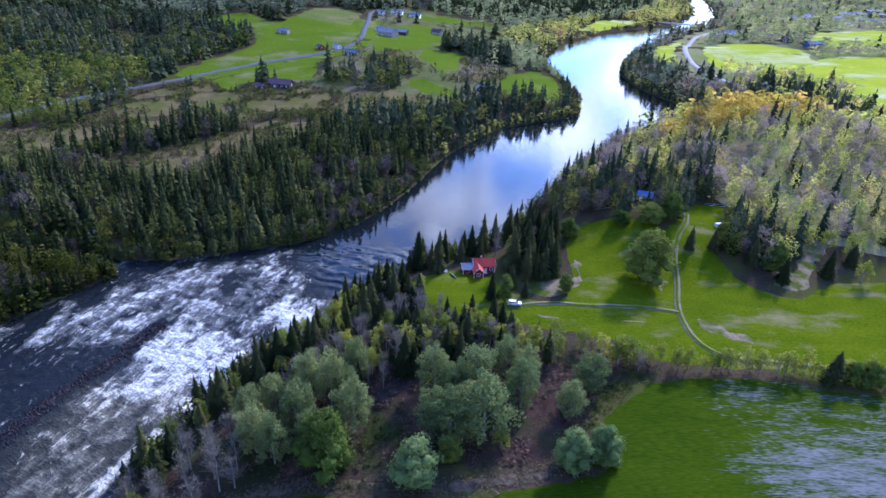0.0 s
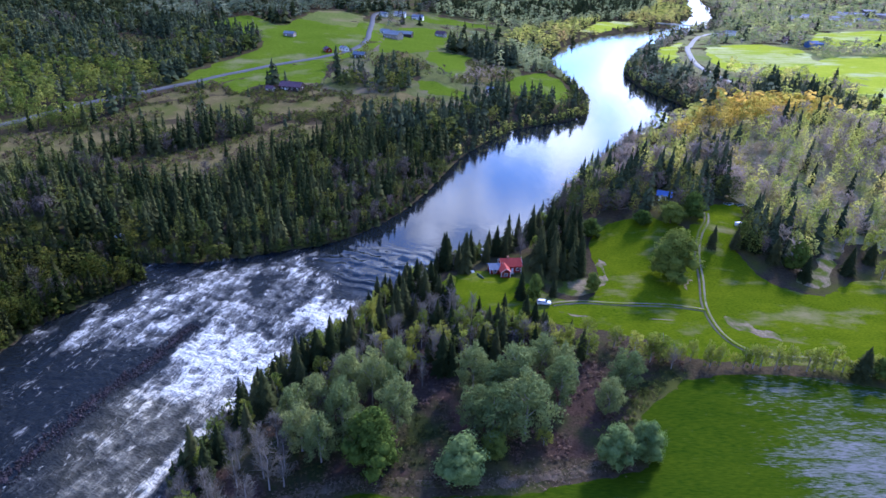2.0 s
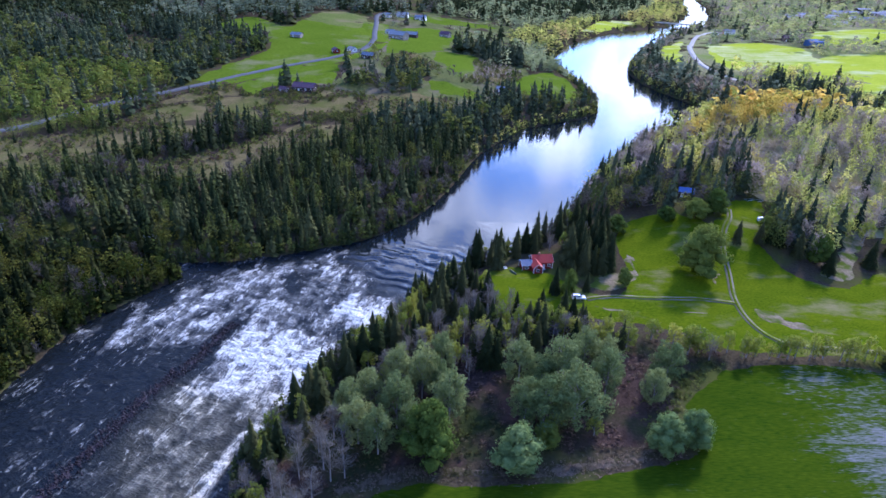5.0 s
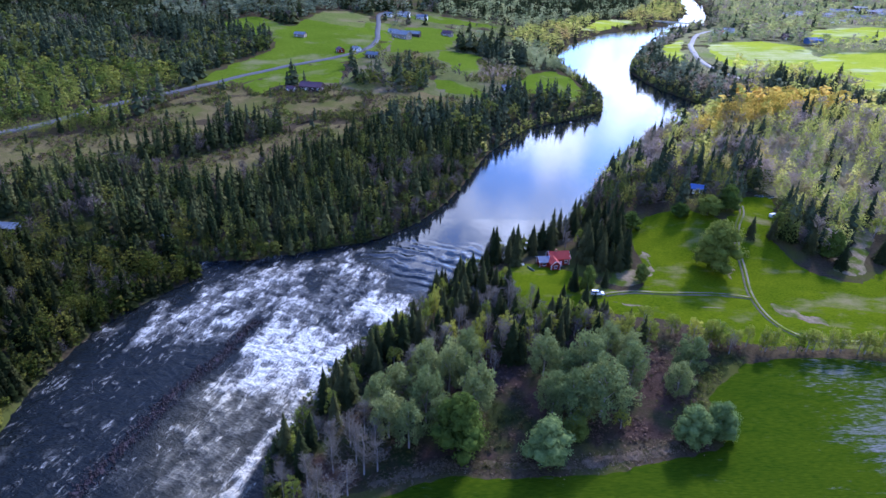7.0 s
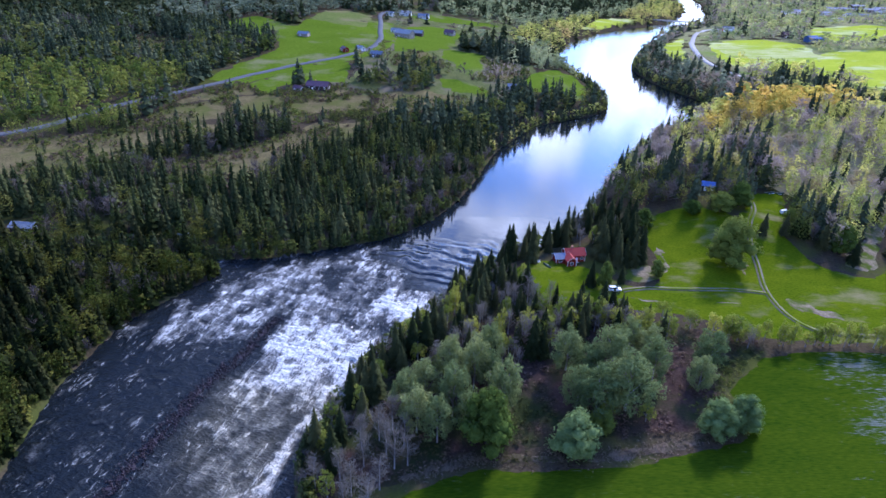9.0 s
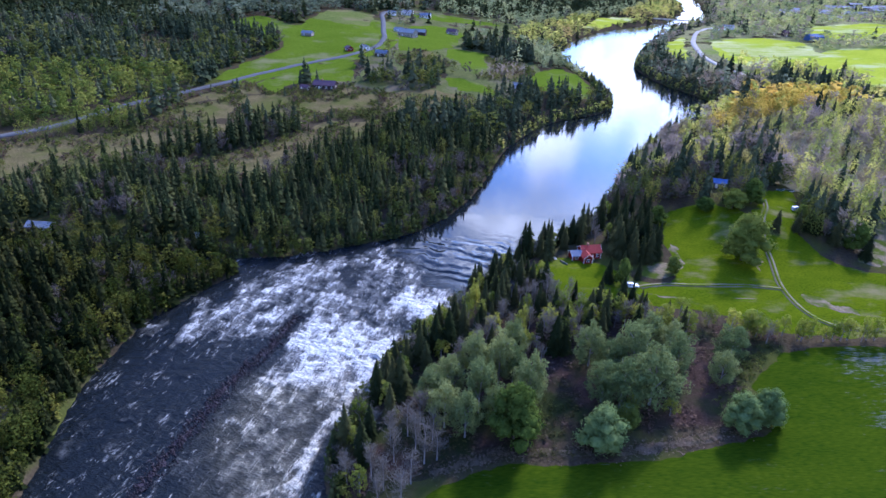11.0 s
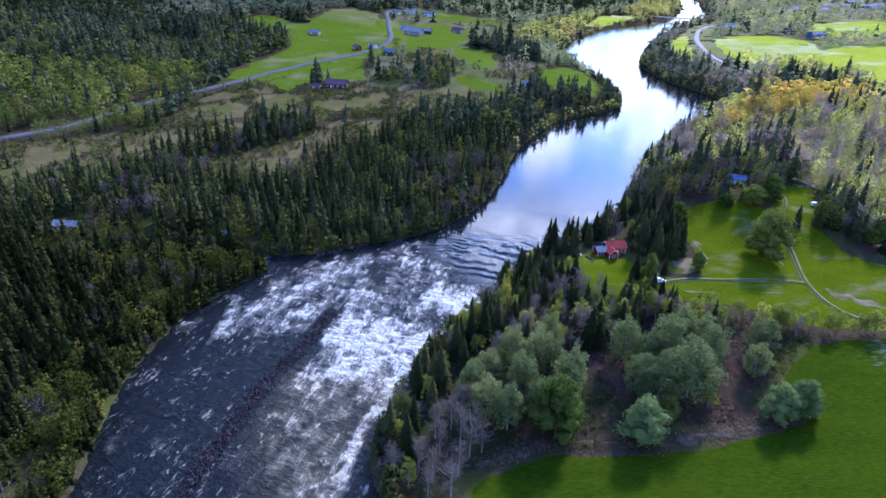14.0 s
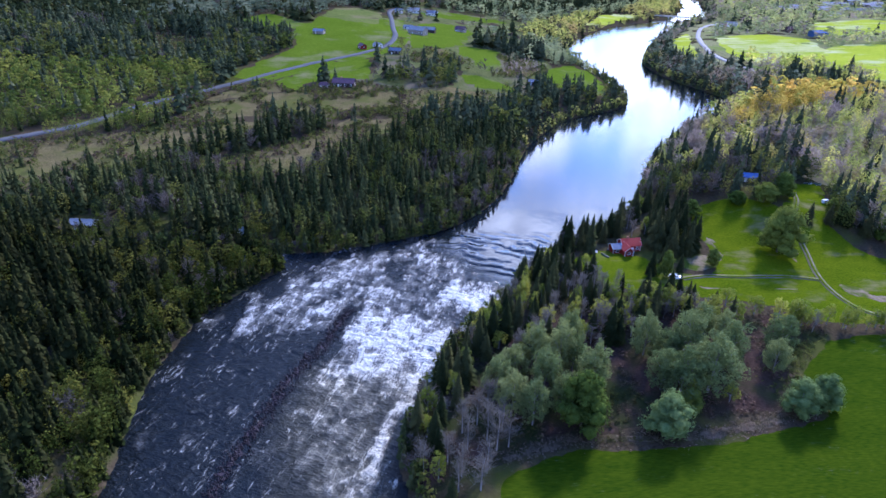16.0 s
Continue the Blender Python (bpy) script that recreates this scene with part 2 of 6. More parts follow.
M_GOLD_WOOD = material("golden_catkin_crowns", (0.370, 0.285, 0.045), (0.550, 0.440, 0.095), 0.05, 1.0, 0.9, 0.0, tint="tree", tint_amount=0.32, leaf=0.55, spec=0.0)
# Bluish grey-green leaves: distance haze put into the colour of the far crowns.
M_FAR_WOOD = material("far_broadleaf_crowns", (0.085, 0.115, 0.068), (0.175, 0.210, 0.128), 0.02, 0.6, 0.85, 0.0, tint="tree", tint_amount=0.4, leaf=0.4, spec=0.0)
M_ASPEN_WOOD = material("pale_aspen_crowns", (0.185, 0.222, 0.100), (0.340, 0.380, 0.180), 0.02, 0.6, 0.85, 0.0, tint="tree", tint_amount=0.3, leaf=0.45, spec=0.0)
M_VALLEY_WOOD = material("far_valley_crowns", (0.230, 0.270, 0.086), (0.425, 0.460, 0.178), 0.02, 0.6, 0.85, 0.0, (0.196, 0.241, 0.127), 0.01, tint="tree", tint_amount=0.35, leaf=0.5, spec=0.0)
# Birch leaves darkened in colour for the shade on the headland.
M_SHADE_LEAF = material("shaded_birch_leaves", (0.035, 0.048, 0.009), (0.086, 0.101, 0.019), 0.03, 1.0, 0.9, 0.0, tint="tree", tint_amount=0.5, leaf=0.35, spec=0.0)
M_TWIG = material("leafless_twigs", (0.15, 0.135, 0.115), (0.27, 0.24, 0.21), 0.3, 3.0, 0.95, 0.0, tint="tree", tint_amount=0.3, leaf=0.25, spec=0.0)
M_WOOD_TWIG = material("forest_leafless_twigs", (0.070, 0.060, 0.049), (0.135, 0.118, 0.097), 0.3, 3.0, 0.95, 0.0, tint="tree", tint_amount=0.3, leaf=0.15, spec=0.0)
# Lighter, warmer copy of the forest twigs, with the hill's sunlight in its colour.
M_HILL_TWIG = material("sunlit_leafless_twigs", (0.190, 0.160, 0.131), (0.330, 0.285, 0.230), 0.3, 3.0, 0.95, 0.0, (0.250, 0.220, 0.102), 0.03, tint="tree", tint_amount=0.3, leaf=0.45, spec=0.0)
M_ROCK = material("dark_wet_rock", (0.012, 0.011, 0.013), (0.046, 0.036, 0.038), 0.8, 5.0, 0.6, 0.05, tint="object")
M_RED_WALL = material("falu_red_boards", (0.16, 0.018, 0.012), (0.24, 0.032, 0.020), 0.8, 6.0, 0.85, 0.02, stretch=(6, 6, 0.4))
M_RED_ROOF = material("red_sheet_roof", (0.27, 0.032, 0.024), (0.40, 0.055, 0.040), 0.5, 4.0, 0.6, 0.01, spec=0.15)
M_DARK_WALL = material("dark_stained_boards", (0.035, 0.028, 0.026), (0.075, 0.060, 0.055), 0.8, 6.0, 0.85, 0.02, stretch=(6, 6, 0.4))
M_GREY_ROOF = material("blue_grey_sheet_roof", (0.10, 0.12, 0.16), (0.19, 0.22, 0.27), 0.5, 4.0, 0.7, 0.01, spec=0.04)
M_BLUE_ROOF = material("blue_sheet_roof", (0.05, 0.10, 0.25), (0.10, 0.17, 0.36), 0.4, 3.0, 0.75, 0.01, spec=0.03)
M_PALE_ROOF = material("pale_sheet_roof", (0.16, 0.175, 0.19), (0.27, 0.285, 0.30), 0.4, 3.0, 0.7, 0.01, spec=0.04)
M_TILE_ROOF = material("dark_tile_roof", (0.075, 0.045, 0.060), (0.14, 0.085, 0.105), 0.5, 4.0, 0.7, 0.03)
M_WHITE = material("white_paint", (0.66, 0.66, 0.64), (0.82, 0.82, 0.80), 0.6, 4.0, 0.6)
M_CAR = material("white_car_paint", (0.74, 0.75, 0.77), (0.82, 0.83, 0.84), 0.6, 4.0, 0.18, spec=0.6)
M_GLASS = material("dark_window_glass", (0.015, 0.018, 0.022), (0.03, 0.034, 0.04), 0.5, 3.0, 0.06, spec=0.6)
M_RUBBER = material("black_rubber", (0.012, 0.012, 0.012), (0.03, 0.03, 0.03), 1.0, 6.0, 0.85)
M_METAL = material("brushed_steel", (0.42, 0.42, 0.43), (0.6, 0.6, 0.61), 1.0, 8.0, 0.3, metal=1.0)
M_GREEN_PAINT = material("dark_green_paint", (0.015, 0.035, 0.022), (0.035, 0.065, 0.042), 0.8, 5.0, 0.45)
M_WOOD = material("weathered_wood", (0.20, 0.17, 0.14), (0.34, 0.30, 0.25), 0.8, 6.0, 0.9, 0.02, stretch=(4, 4, 0.5))
M_BRICK = material("chimney_brick", (0.24, 0.11, 0.08), (0.36, 0.18, 0.13), 1.0, 6.0, 0.9, 0.02)
M_CONCRETE = material("grey_concrete", (0.28, 0.28, 0.27), (0.42, 0.42, 0.40), 0.4, 3.0, 0.9, 0.02)


def water_material():
    """River water: dark and mirror-like, with ripples, and white foam where the water breaks."""
    m = bpy.data.materials.new("river_water")
    m.use_nodes = True
    n, k = m.node_tree.nodes, m.node_tree.links
    bsdf = n["Principled BSDF"]
    bsdf.inputs["IOR"].default_value = 1.33
    coord = n.new("ShaderNodeTexCoord")
    turn = n.new("ShaderNodeMapping")
    turn.inputs["Rotation"].default_value = (0, 0, radians(20))
    k.new(coord.outputs["Object"], turn.inputs["Vector"])
    flow = n.new("ShaderNodeMapping")
    flow.inputs["Scale"].default_value = (1.0, 0.36, 1.0)
    k.new(turn.outputs[0], flow.inputs["Vector"])

    def noise_node(source, scale, detail, rough=0.55, distort=0.0):
        t = n.new("ShaderNodeTexNoise")
        for slot, value in (("Scale", scale), ("Detail", detail), ("Roughness", rough), ("Distortion", distort)):
            t.inputs[slot].default_value = value
        k.new(source, t.inputs["Vector"])
        return t.outputs["Fac"]

    def attribute(name):
        a = n.new("ShaderNodeAttribute")
        a.attribute_name = name
        return a.outputs["Fac"]

    def calc(op, a, b, c=None):
        t = n.new("ShaderNodeMath")
        t.operation = op
        for slot, v in enumerate((a, b, c)):
            if isinstance(v, (int, float)):
                t.inputs[slot].default_value = v
            elif v is not None:
                k.new(v, t.inputs[slot])
        return t.outputs[0]

    foam, chop, silt = attribute("foam"), attribute("chop"), attribute("silt")

    fibre = n.new("ShaderNodeMapping")
    fibre.inputs["Scale"].default_value = (1.0, 0.20, 1.0)
    k.new(turn.outputs[0], fibre.inputs["Vector"])

    def veins(scale, sharp, distort):
        line = calc("ABSOLUTE", calc("SUBTRACT", noise_node(fibre.outputs[0], scale, 3.0, 0.52, distort), 0.5), 0.0)
        return calc("MAXIMUM", calc("SUBTRACT", 1.0, calc("MULTIPLY", line, sharp)), 0.0)
    threads = calc("MAXIMUM", calc("MAXIMUM", veins(0.34, 9.0, 2.2), calc("MULTIPLY", veins(0.8, 8.0, 1.8), 0.9)), calc("MULTIPLY", veins(1.8, 7.0, 1.2), 0.75))
    broad = noise_node(flow.outputs[0], 0.16, 7.0, 0.62, 0.9)
    tatter = noise_node(flow.outputs[0], 0.32, 6.0, 0.56, 1.0)
    amount = calc("MULTIPLY_ADD", calc("SUBTRACT", broad, 0.5), 0.9, foam)
    amount = calc("MULTIPLY_ADD", calc("SUBTRACT", tatter, 0.5), 1.35, amount)
    amount = calc("SUBTRACT", calc("MULTIPLY_ADD", threads, 0.66, amount), 1.06)
    gate = n.new("ShaderNodeMapRange")
    gate.inputs["From Min"].default_value, gate.inputs["From Max"].default_value = 0.0, 0.26
    k.new(amount, gate.inputs["Value"])
    lace = calc("MULTIPLY", threads, calc("MULTIPLY", calc("MAXIMUM", calc("SUBTRACT", foam, 0.34), 0.0), 1.3))
    caps = n.new("ShaderNodeMapRange")
    caps.inputs["From Min"].default_value, caps.inputs["From Max"].default_value = 0.585, 0.64
    k.new(noise_node(flow.outputs[0], 0.62, 8.0, 0.74, 0.9), caps.inputs["Value"])
    flock = n.new("ShaderNodeMapRange")
    flock.inputs["From Min"].default_value, flock.inputs["From Max"].default_value = 0.40, 0.60
    k.new(noise_node(coord.outputs["Object"], 0.07, 3.0, 0.5), flock.inputs["Value"])
    crests = calc("MULTIPLY", calc("MULTIPLY", caps.outputs[0], flock.outputs[0]), calc("MULTIPLY", chop, 2.2))
    white = calc("MINIMUM", calc("MAXIMUM", calc("MAXIMUM", gate.outputs[0], lace), crests), 1.0)
    grit = noise_node(flow.outputs[0], 0.9, 5.0, 0.60, 0.8)
    deep = n.new("ShaderNodeMixRGB")
    deep.inputs[1].default_value, deep.inputs[2].default_value = (0.005, 0.008, 0.010, 1), (0.050, 0.047, 0.030, 1)
    k.new(calc("MULTIPLY_ADD", calc("MULTIPLY", silt, broad), 0.95, calc("MULTIPLY", calc("MULTIPLY", foam, broad), 0.3)), deep.inputs[0])
    clean, froth = n.new("ShaderNodeMixRGB"), n.new("ShaderNodeMixRGB")
    clean.inputs[1].default_value, clean.inputs[2].default_value = (0.48, 0.495, 0.455, 1), (0.42, 0.40, 0.295, 1)
    k.new(silt, clean.inputs[0])
    froth.inputs[1].default_value = (0.20, 0.20, 0.18, 1)
    k.new(clean.outputs[0], froth.inputs[2])
    shade = calc("MULTIPLY_ADD", calc("SUBTRACT", grit, 0.5), 1.6, calc("MULTIPLY_ADD", threads, 0.75, calc("MULTIPLY_ADD", foam, 0.50, -0.22)))
    clamp_shade = n.new("ShaderNodeClamp")
    k.new(shade, clamp_shade.inputs["Value"])
    k.new(clamp_shade.outputs[0], froth.inputs[0])
    k.new(calc("MAXIMUM", calc("SUBTRACT", 0.5, calc("MULTIPLY", chop, 0.75)), 0.16), bsdf.inputs["Specular IOR Level"])
    colour = n.new("ShaderNodeMixRGB")
    k.new(white, colour.inputs[0])
    k.new(deep.outputs[0], colour.inputs[1])
    k.new(froth.outputs[0], colour.inputs[2])
    k.new(colour.outputs[0], bsdf.inputs["Base Color"])
    k.new(calc("ADD", calc("MULTIPLY", white, 0.75), 0.025), bsdf.inputs["Roughness"])
    wavelets = n.new("ShaderNodeMapping")
    wavelets.inputs["Scale"].default_value = (0.5, 1.0, 1.0)
    k.new(turn.outputs[0], wavelets.inputs["Vector"])
    ripple = calc("ADD", noise_node(wavelets.outputs[0], 0.75, 4.0, 0.6), calc("MULTIPLY", noise_node(wavelets.outputs[0], 2.0, 3.0), 0.45))
    still = calc("MULTIPLY_ADD", noise_node(wavelets.outputs[0], 0.9, 4.0, 0.6), 0.5, noise_node(coord.outputs["Object"], 0.30, 3.0))
    height = calc("ADD", calc("MULTIPLY", calc("MULTIPLY", ripple, chop), 1.25), calc("MULTIPLY", still, 0.020))
    height = calc("ADD", height, calc("MULTIPLY", white, 0.12))
    b = n.new("ShaderNodeBump")
    b.inputs["Strength"].default_value, b.inputs["Distance"].default_value = 1.0, 1.0
    k.new(height, b.inputs["Height"])
    k.new(b.outputs[0], bsdf.inputs["Normal"])
    return m


M_WATER = water_material()
# ---- lie of the land: river, banks, slopes ----
LEFT_BANK = [(-150, -400), (-142, -60), (-137, 40), (-136, 80), (-137, 102), (-139, 124), (-136, 143), (-132, 158),
             (-121, 174), (-113, 185), (-117, 190), (-145, 190), (-178, 192), (-178, 200), (-145, 201), (-118, 198),
             (-100, 198), (-85, 204), (-73, 209), (-60, 215), (-47, 224), (-35, 239), (-24, 259), (-13, 288),
             (-5, 314), (6, 343), (34, 390), (60, 411), (80, 424), (97, 446), (104, 480), (104, 530), (98, 590),
             (98, 640), (106, 690), (128, 755), (205, 883), (304, 985), (360, 1045), (420, 1160), (484, 1313), (660, 1900)]
RIGHT_BANK = [(715, 1900), (524, 1313), (446, 1098), (336, 930), (284, 861), (192, 673), (170, 620), (165, 580), (168, 533),
              (180, 490), (184, 460), (172, 425), (142, 392), (104, 356), (76, 320), (56, 285), (42, 255), (31, 235),
              (18, 219), (2, 207), (-14, 195), (-25, 181), (-35, 166), (-46, 151), (-54, 139), (-60, 125),
              (-66, 112), (-68, 100), (-65, 84), (-62, 50), (-60, -60), (-60, -400)]


def smooth_line(points, steps=4, closed=False):
    """A Catmull-Rom curve through plan points."""
    p = np.array(points, float)
    n = len(p)
    out = []
    for i in range(n if closed else n - 1):
        if closed:
            a, b, c, d = p[i - 1], p[i], p[(i + 1) % n], p[(i + 2) % n]
        else:
            a, b, c, d = p[max(i - 1, 0)], p[i], p[i + 1], p[min(i + 2, n - 1)]
        for k in range(steps):
            t = k / steps
            out.append(0.5 * (2 * b + (c - a) * t + (2 * a - 5 * b + 4 * c - d) * t * t + (3 * b - a - 3 * c + d) * t ** 3))
    if not closed:
        out.append(p[-1])
    return np.array(out)


def line_distance(x, y, line):
    """The distance of plan points from a polyline."""
    best = np.full(x.shape, 1e9)
    for (ax, ay), (bx, by) in zip(line[:-1], line[1:]):
        dx, dy = bx - ax, by - ay
        s = np.clip(((x - ax) * dx + (y - ay) * dy) / (dx * dx + dy * dy + 1e-9), 0, 1)
        best = np.minimum(best, (x - ax - s * dx) ** 2 + (y - ay - s * dy) ** 2)
    return np.sqrt(best)


def inside(x, y, ring):
    """Which plan points lie in a closed ring."""
    r = np.zeros(x.shape, bool)
    ring = np.asarray(ring, float)
    for (ax, ay), (bx, by) in zip(ring, np.roll(ring, -1, 0)):
        if ay != by:
            r ^= ((ay > y) != (by > y)) & (x < (bx - ax) * (y - ay) / (by - ay) + ax)
    return r


def step(a, b, v):
    v = np.clip((v - a) / (b - a), 0, 1)
    return v * v * (3 - 2 * v)


LEFT_LINE, RIGHT_LINE = smooth_line(LEFT_BANK, 3), smooth_line(RIGHT_BANK, 3)
RIVER_RING = np.vstack([LEFT_LINE, RIGHT_LINE])


def value_noise(x, y, seed=0):
    """Smooth noise from 0 to 1 on plan points."""
    xi, yi = np.floor(x).astype(np.int64), np.floor(y).astype(np.int64)
    fx, fy = x - xi, y - yi
    fx, fy = fx * fx * (3 - 2 * fx), fy * fy * (3 - 2 * fy)

    def cell(a, b):
        h = (a * 374761393 + b * 668265263 + seed * 974634777) & 0xFFFFFFFF
        h = ((h ^ (h >> 13)) * 1274126177) & 0xFFFFFFFF
        return ((h ^ (h >> 16)) & 0xFFFF) / 65535.0
    return (cell(xi, yi) * (1 - fx) + cell(xi + 1, yi) * fx) * (1 - fy) + (cell(xi, yi + 1) * (1 - fx) + cell(xi + 1, yi + 1) * fx) * fy


def fbm(x, y, octaves=4, seed=0):
    total, amp, size = 0.0, 0.5, 1.0
    for k in range(octaves):
        total = total + amp * value_noise(x * size + 17.3 * k, y * size - 9.1 * k, seed + k)
        amp, size = amp * 0.5, size * 2.03
    return total


def water_level(x, y):
    """The river's level: a still upper reach, then the fall of the rapids."""
    s = y - 0.25 * (x + 60)
    return -4.4 * (1 - step(95, 205, s))


def bump(x, y, cx, cy, sx, sy, top):
    return top * np.exp(-((x - cx) / sx) ** 2 / 2 - ((y - cy) / sy) ** 2 / 2)


def river_distance(x, y):
    """Distances to both banks, and the distance from the water: minus within the river."""
    dl, dr = line_distance(x, y, LEFT_LINE), line_distance(x, y, RIGHT_LINE)
    d = np.minimum(dl, dr)
    return dl, dr, np.where(inside(x, y, RIVER_RING), -d, d)


def land_height(x, y):
    x, y = np.asarray(x, float), np.asarray(y, float)
    dl, dr, d = river_distance(x, y)
    rise = np.maximum(y - 200, 0)
    left = 0.06 * np.minimum(rise, 900) - 0.02 * np.maximum(x, -900) - 1.5
    south = np.where(y < 333, 62.0, 38.0)
    right = (3.2 + 0.03 * np.clip(y - 380, 0, 1500) + 0.02 * np.clip(x - 150, 0, 600)
             + bump(x, y, 20, 180, 45, 35, 3.0) + bump(x, y, 160, 333, 52, south, 20) + bump(x, y, 88, 238, 30, 26, 10)
             + bump(x, y, 235, 325, 60, 52, 7) + bump(x, y, 92, 212, 16, 12, 3) - bump(x, y, -40, 92, 26, 26, 3.5))
    left = np.minimum(left, 3.5 + 0.115 * dl)
    right = np.where(y > 700, np.minimum(right, 3.0 + np.where(y > 850, 0.06, 0.115) * dr), right)
    base = np.where(dl < dr, left, right)
    base = base + 1.6 * (fbm(x / 45, y / 45, 3, 5) - 0.45) + 0.5 * (fbm(x / 9, y / 9, 2, 8) - 0.37)
    level = water_level(x, y)
    out = level + 0.25 + (base - level) * step(-3, 13, d)
    bed = level - 2.6 * step(0, 7, -d) - 0.05
    return np.where(d > 0, out - 0.3 * (1 - step(0, 1.5, d)), bed)

# ---- mesh helpers ----
def mesh_object(name, verts, faces, mat, attributes=(), smooth=False):
    """One mesh object from arrays of places and of triangles or quads."""
    verts, faces = np.asarray(verts, np.float32), np.asarray(faces, np.int32)
    me = bpy.data.meshes.new(name)
    me.vertices.add(len(verts))
    me.vertices.foreach_set("co", verts.ravel())
    me.loops.add(faces.size)
    me.loops.foreach_set("vertex_index", faces.ravel())
    me.polygons.add(len(faces))
    me.polygons.foreach_set("loop_start", np.arange(0, faces.size, faces.shape[1], dtype=np.int32))
    me.update(calc_edges=True)
    me.validate()
    for key, values in attributes:
        me.attributes.new(key, "FLOAT", "POINT").data.foreach_set("value", np.asarray(values, np.float32))
    if smooth:
        me.polygons.foreach_set("use_smooth", np.ones(len(me.polygons), bool))
    me.materials.append(mat)
    return new(name, me)


def part(name, bm, mat, parent, label=""):
    """Links a bmesh as one mesh object under a thing or a part."""
    me = bpy.data.meshes.new(name)
    bm.to_mesh(me)
    bm.free()
    me.materials.append(mat)
    ob = new(name, me)
    ob.parent = parent
    if label:
        ob["label"] = label
    return ob


def array_part(name, verts, faces, mat, parent, label=""):
    ob = mesh_object(name, verts, faces, mat)
    ob.parent = parent
    if label:
        ob["label"] = label
    return ob


def ground_z(x, y):
    return float(land_height(np.array([x]), np.array([y]))[0])


def grid_faces(nx, ny):
    i = np.arange(nx * ny).reshape(ny, nx)
    return np.stack([i[:-1, :-1], i[:-1, 1:], i[1:, 1:], i[1:, :-1]], -1).reshape(-1, 4)


def spread_axis(low, high, fine, far_low, far_high):
    """Even steps in the middle, and ever longer ones out to the horizon."""
    mid = list(np.arange(low, high + fine, fine))
    s, v = fine, mid[-1]
    while v < far_high:
        s *= 1.13
        v += s
        mid.append(min(v, far_high))
    s, v, front = fine, mid[0], []
    while v > far_low:
        s *= 1.13
        v -= s
        front.append(max(v, far_low))
    return np.array(front[::-1] + mid)


# ---- ground: one sheet to the horizon ----
gx, gy = spread_axis(-300, 380, 3.2, -4500, 4500), spread_axis(60, 600, 3.2, -2500, 4600)
GX, GY = np.meshgrid(gx, gy)
GZ = land_height(GX.ravel(), GY.ravel())
ground = mesh_object("ground", np.column_stack([GX.ravel(), GY.ravel(), GZ]), grid_faces(len(gx), len(gy)), M_GROUND, smooth=True)
tagged(ground, "brown and olive heath and forest floor of a river valley", "ground", kind="structure")

# ---- fields, clearings, soil ----
from mathutils.geometry import delaunay_2d_cdt


def sheet(name, ring, mat, label, category="field", lift=0.22, spacing=6.0, wobble=1.2, rim=0.5):
    """A cover that lies on the land within a plan ring, with an uneven edge."""
    line = smooth_line(ring, 6, closed=True)
    line = line + wobble * (np.column_stack([fbm(line[:, 0] / 4, line[:, 1] / 4, 3, 21), fbm(line[:, 0] / 4, line[:, 1] / 4, 3, 22)]) - 0.44) * 2
    (x0, y0), (x1, y1) = line.min(0), line.max(0)
    px, py = np.meshgrid(np.arange(x0, x1, spacing), np.arange(y0, y1, spacing))
    px, py = px.ravel(), py.ravel()
    keep = inside(px, py, line)
    keep[keep] &= line_distance(px[keep], py[keep], np.vstack([line, line[:1]])) > spacing * 0.4
    points = [Vector(p) for p in line] + [Vector(p) for p in zip(px[keep], py[keep])]
    n = len(line)
    verts, _, faces, *_ = delaunay_2d_cdt(points, [(i, (i + 1) % n) for i in range(n)], [], 1, 1e-4)
    v = np.array([(p.x, p.y) for p in verts])
    z = land_height(v[:, 0], v[:, 1])
    edge = line_distance(v[:, 0], v[:, 1], np.vstack([line, line[:1]]))
    f = [t for t in faces if len(t) == 3]
    bleach = step(60, 88, v[:, 0] + 16 * (fbm(v[:, 0] / 9, v[:, 1] / 9, 3, 24) - 0.44)) * (0.55 + 0.45 * (1 - step(104, 122, v[:, 1])))
    ob = mesh_object(name, np.column_stack([v, z - 0.10 + (lift + 0.10) * step(0.0, rim, edge)]), f, mat, (("bleach", bleach),) if name == "field" else (), smooth=True)
    return tagged(ob, label, category, kind="structure")


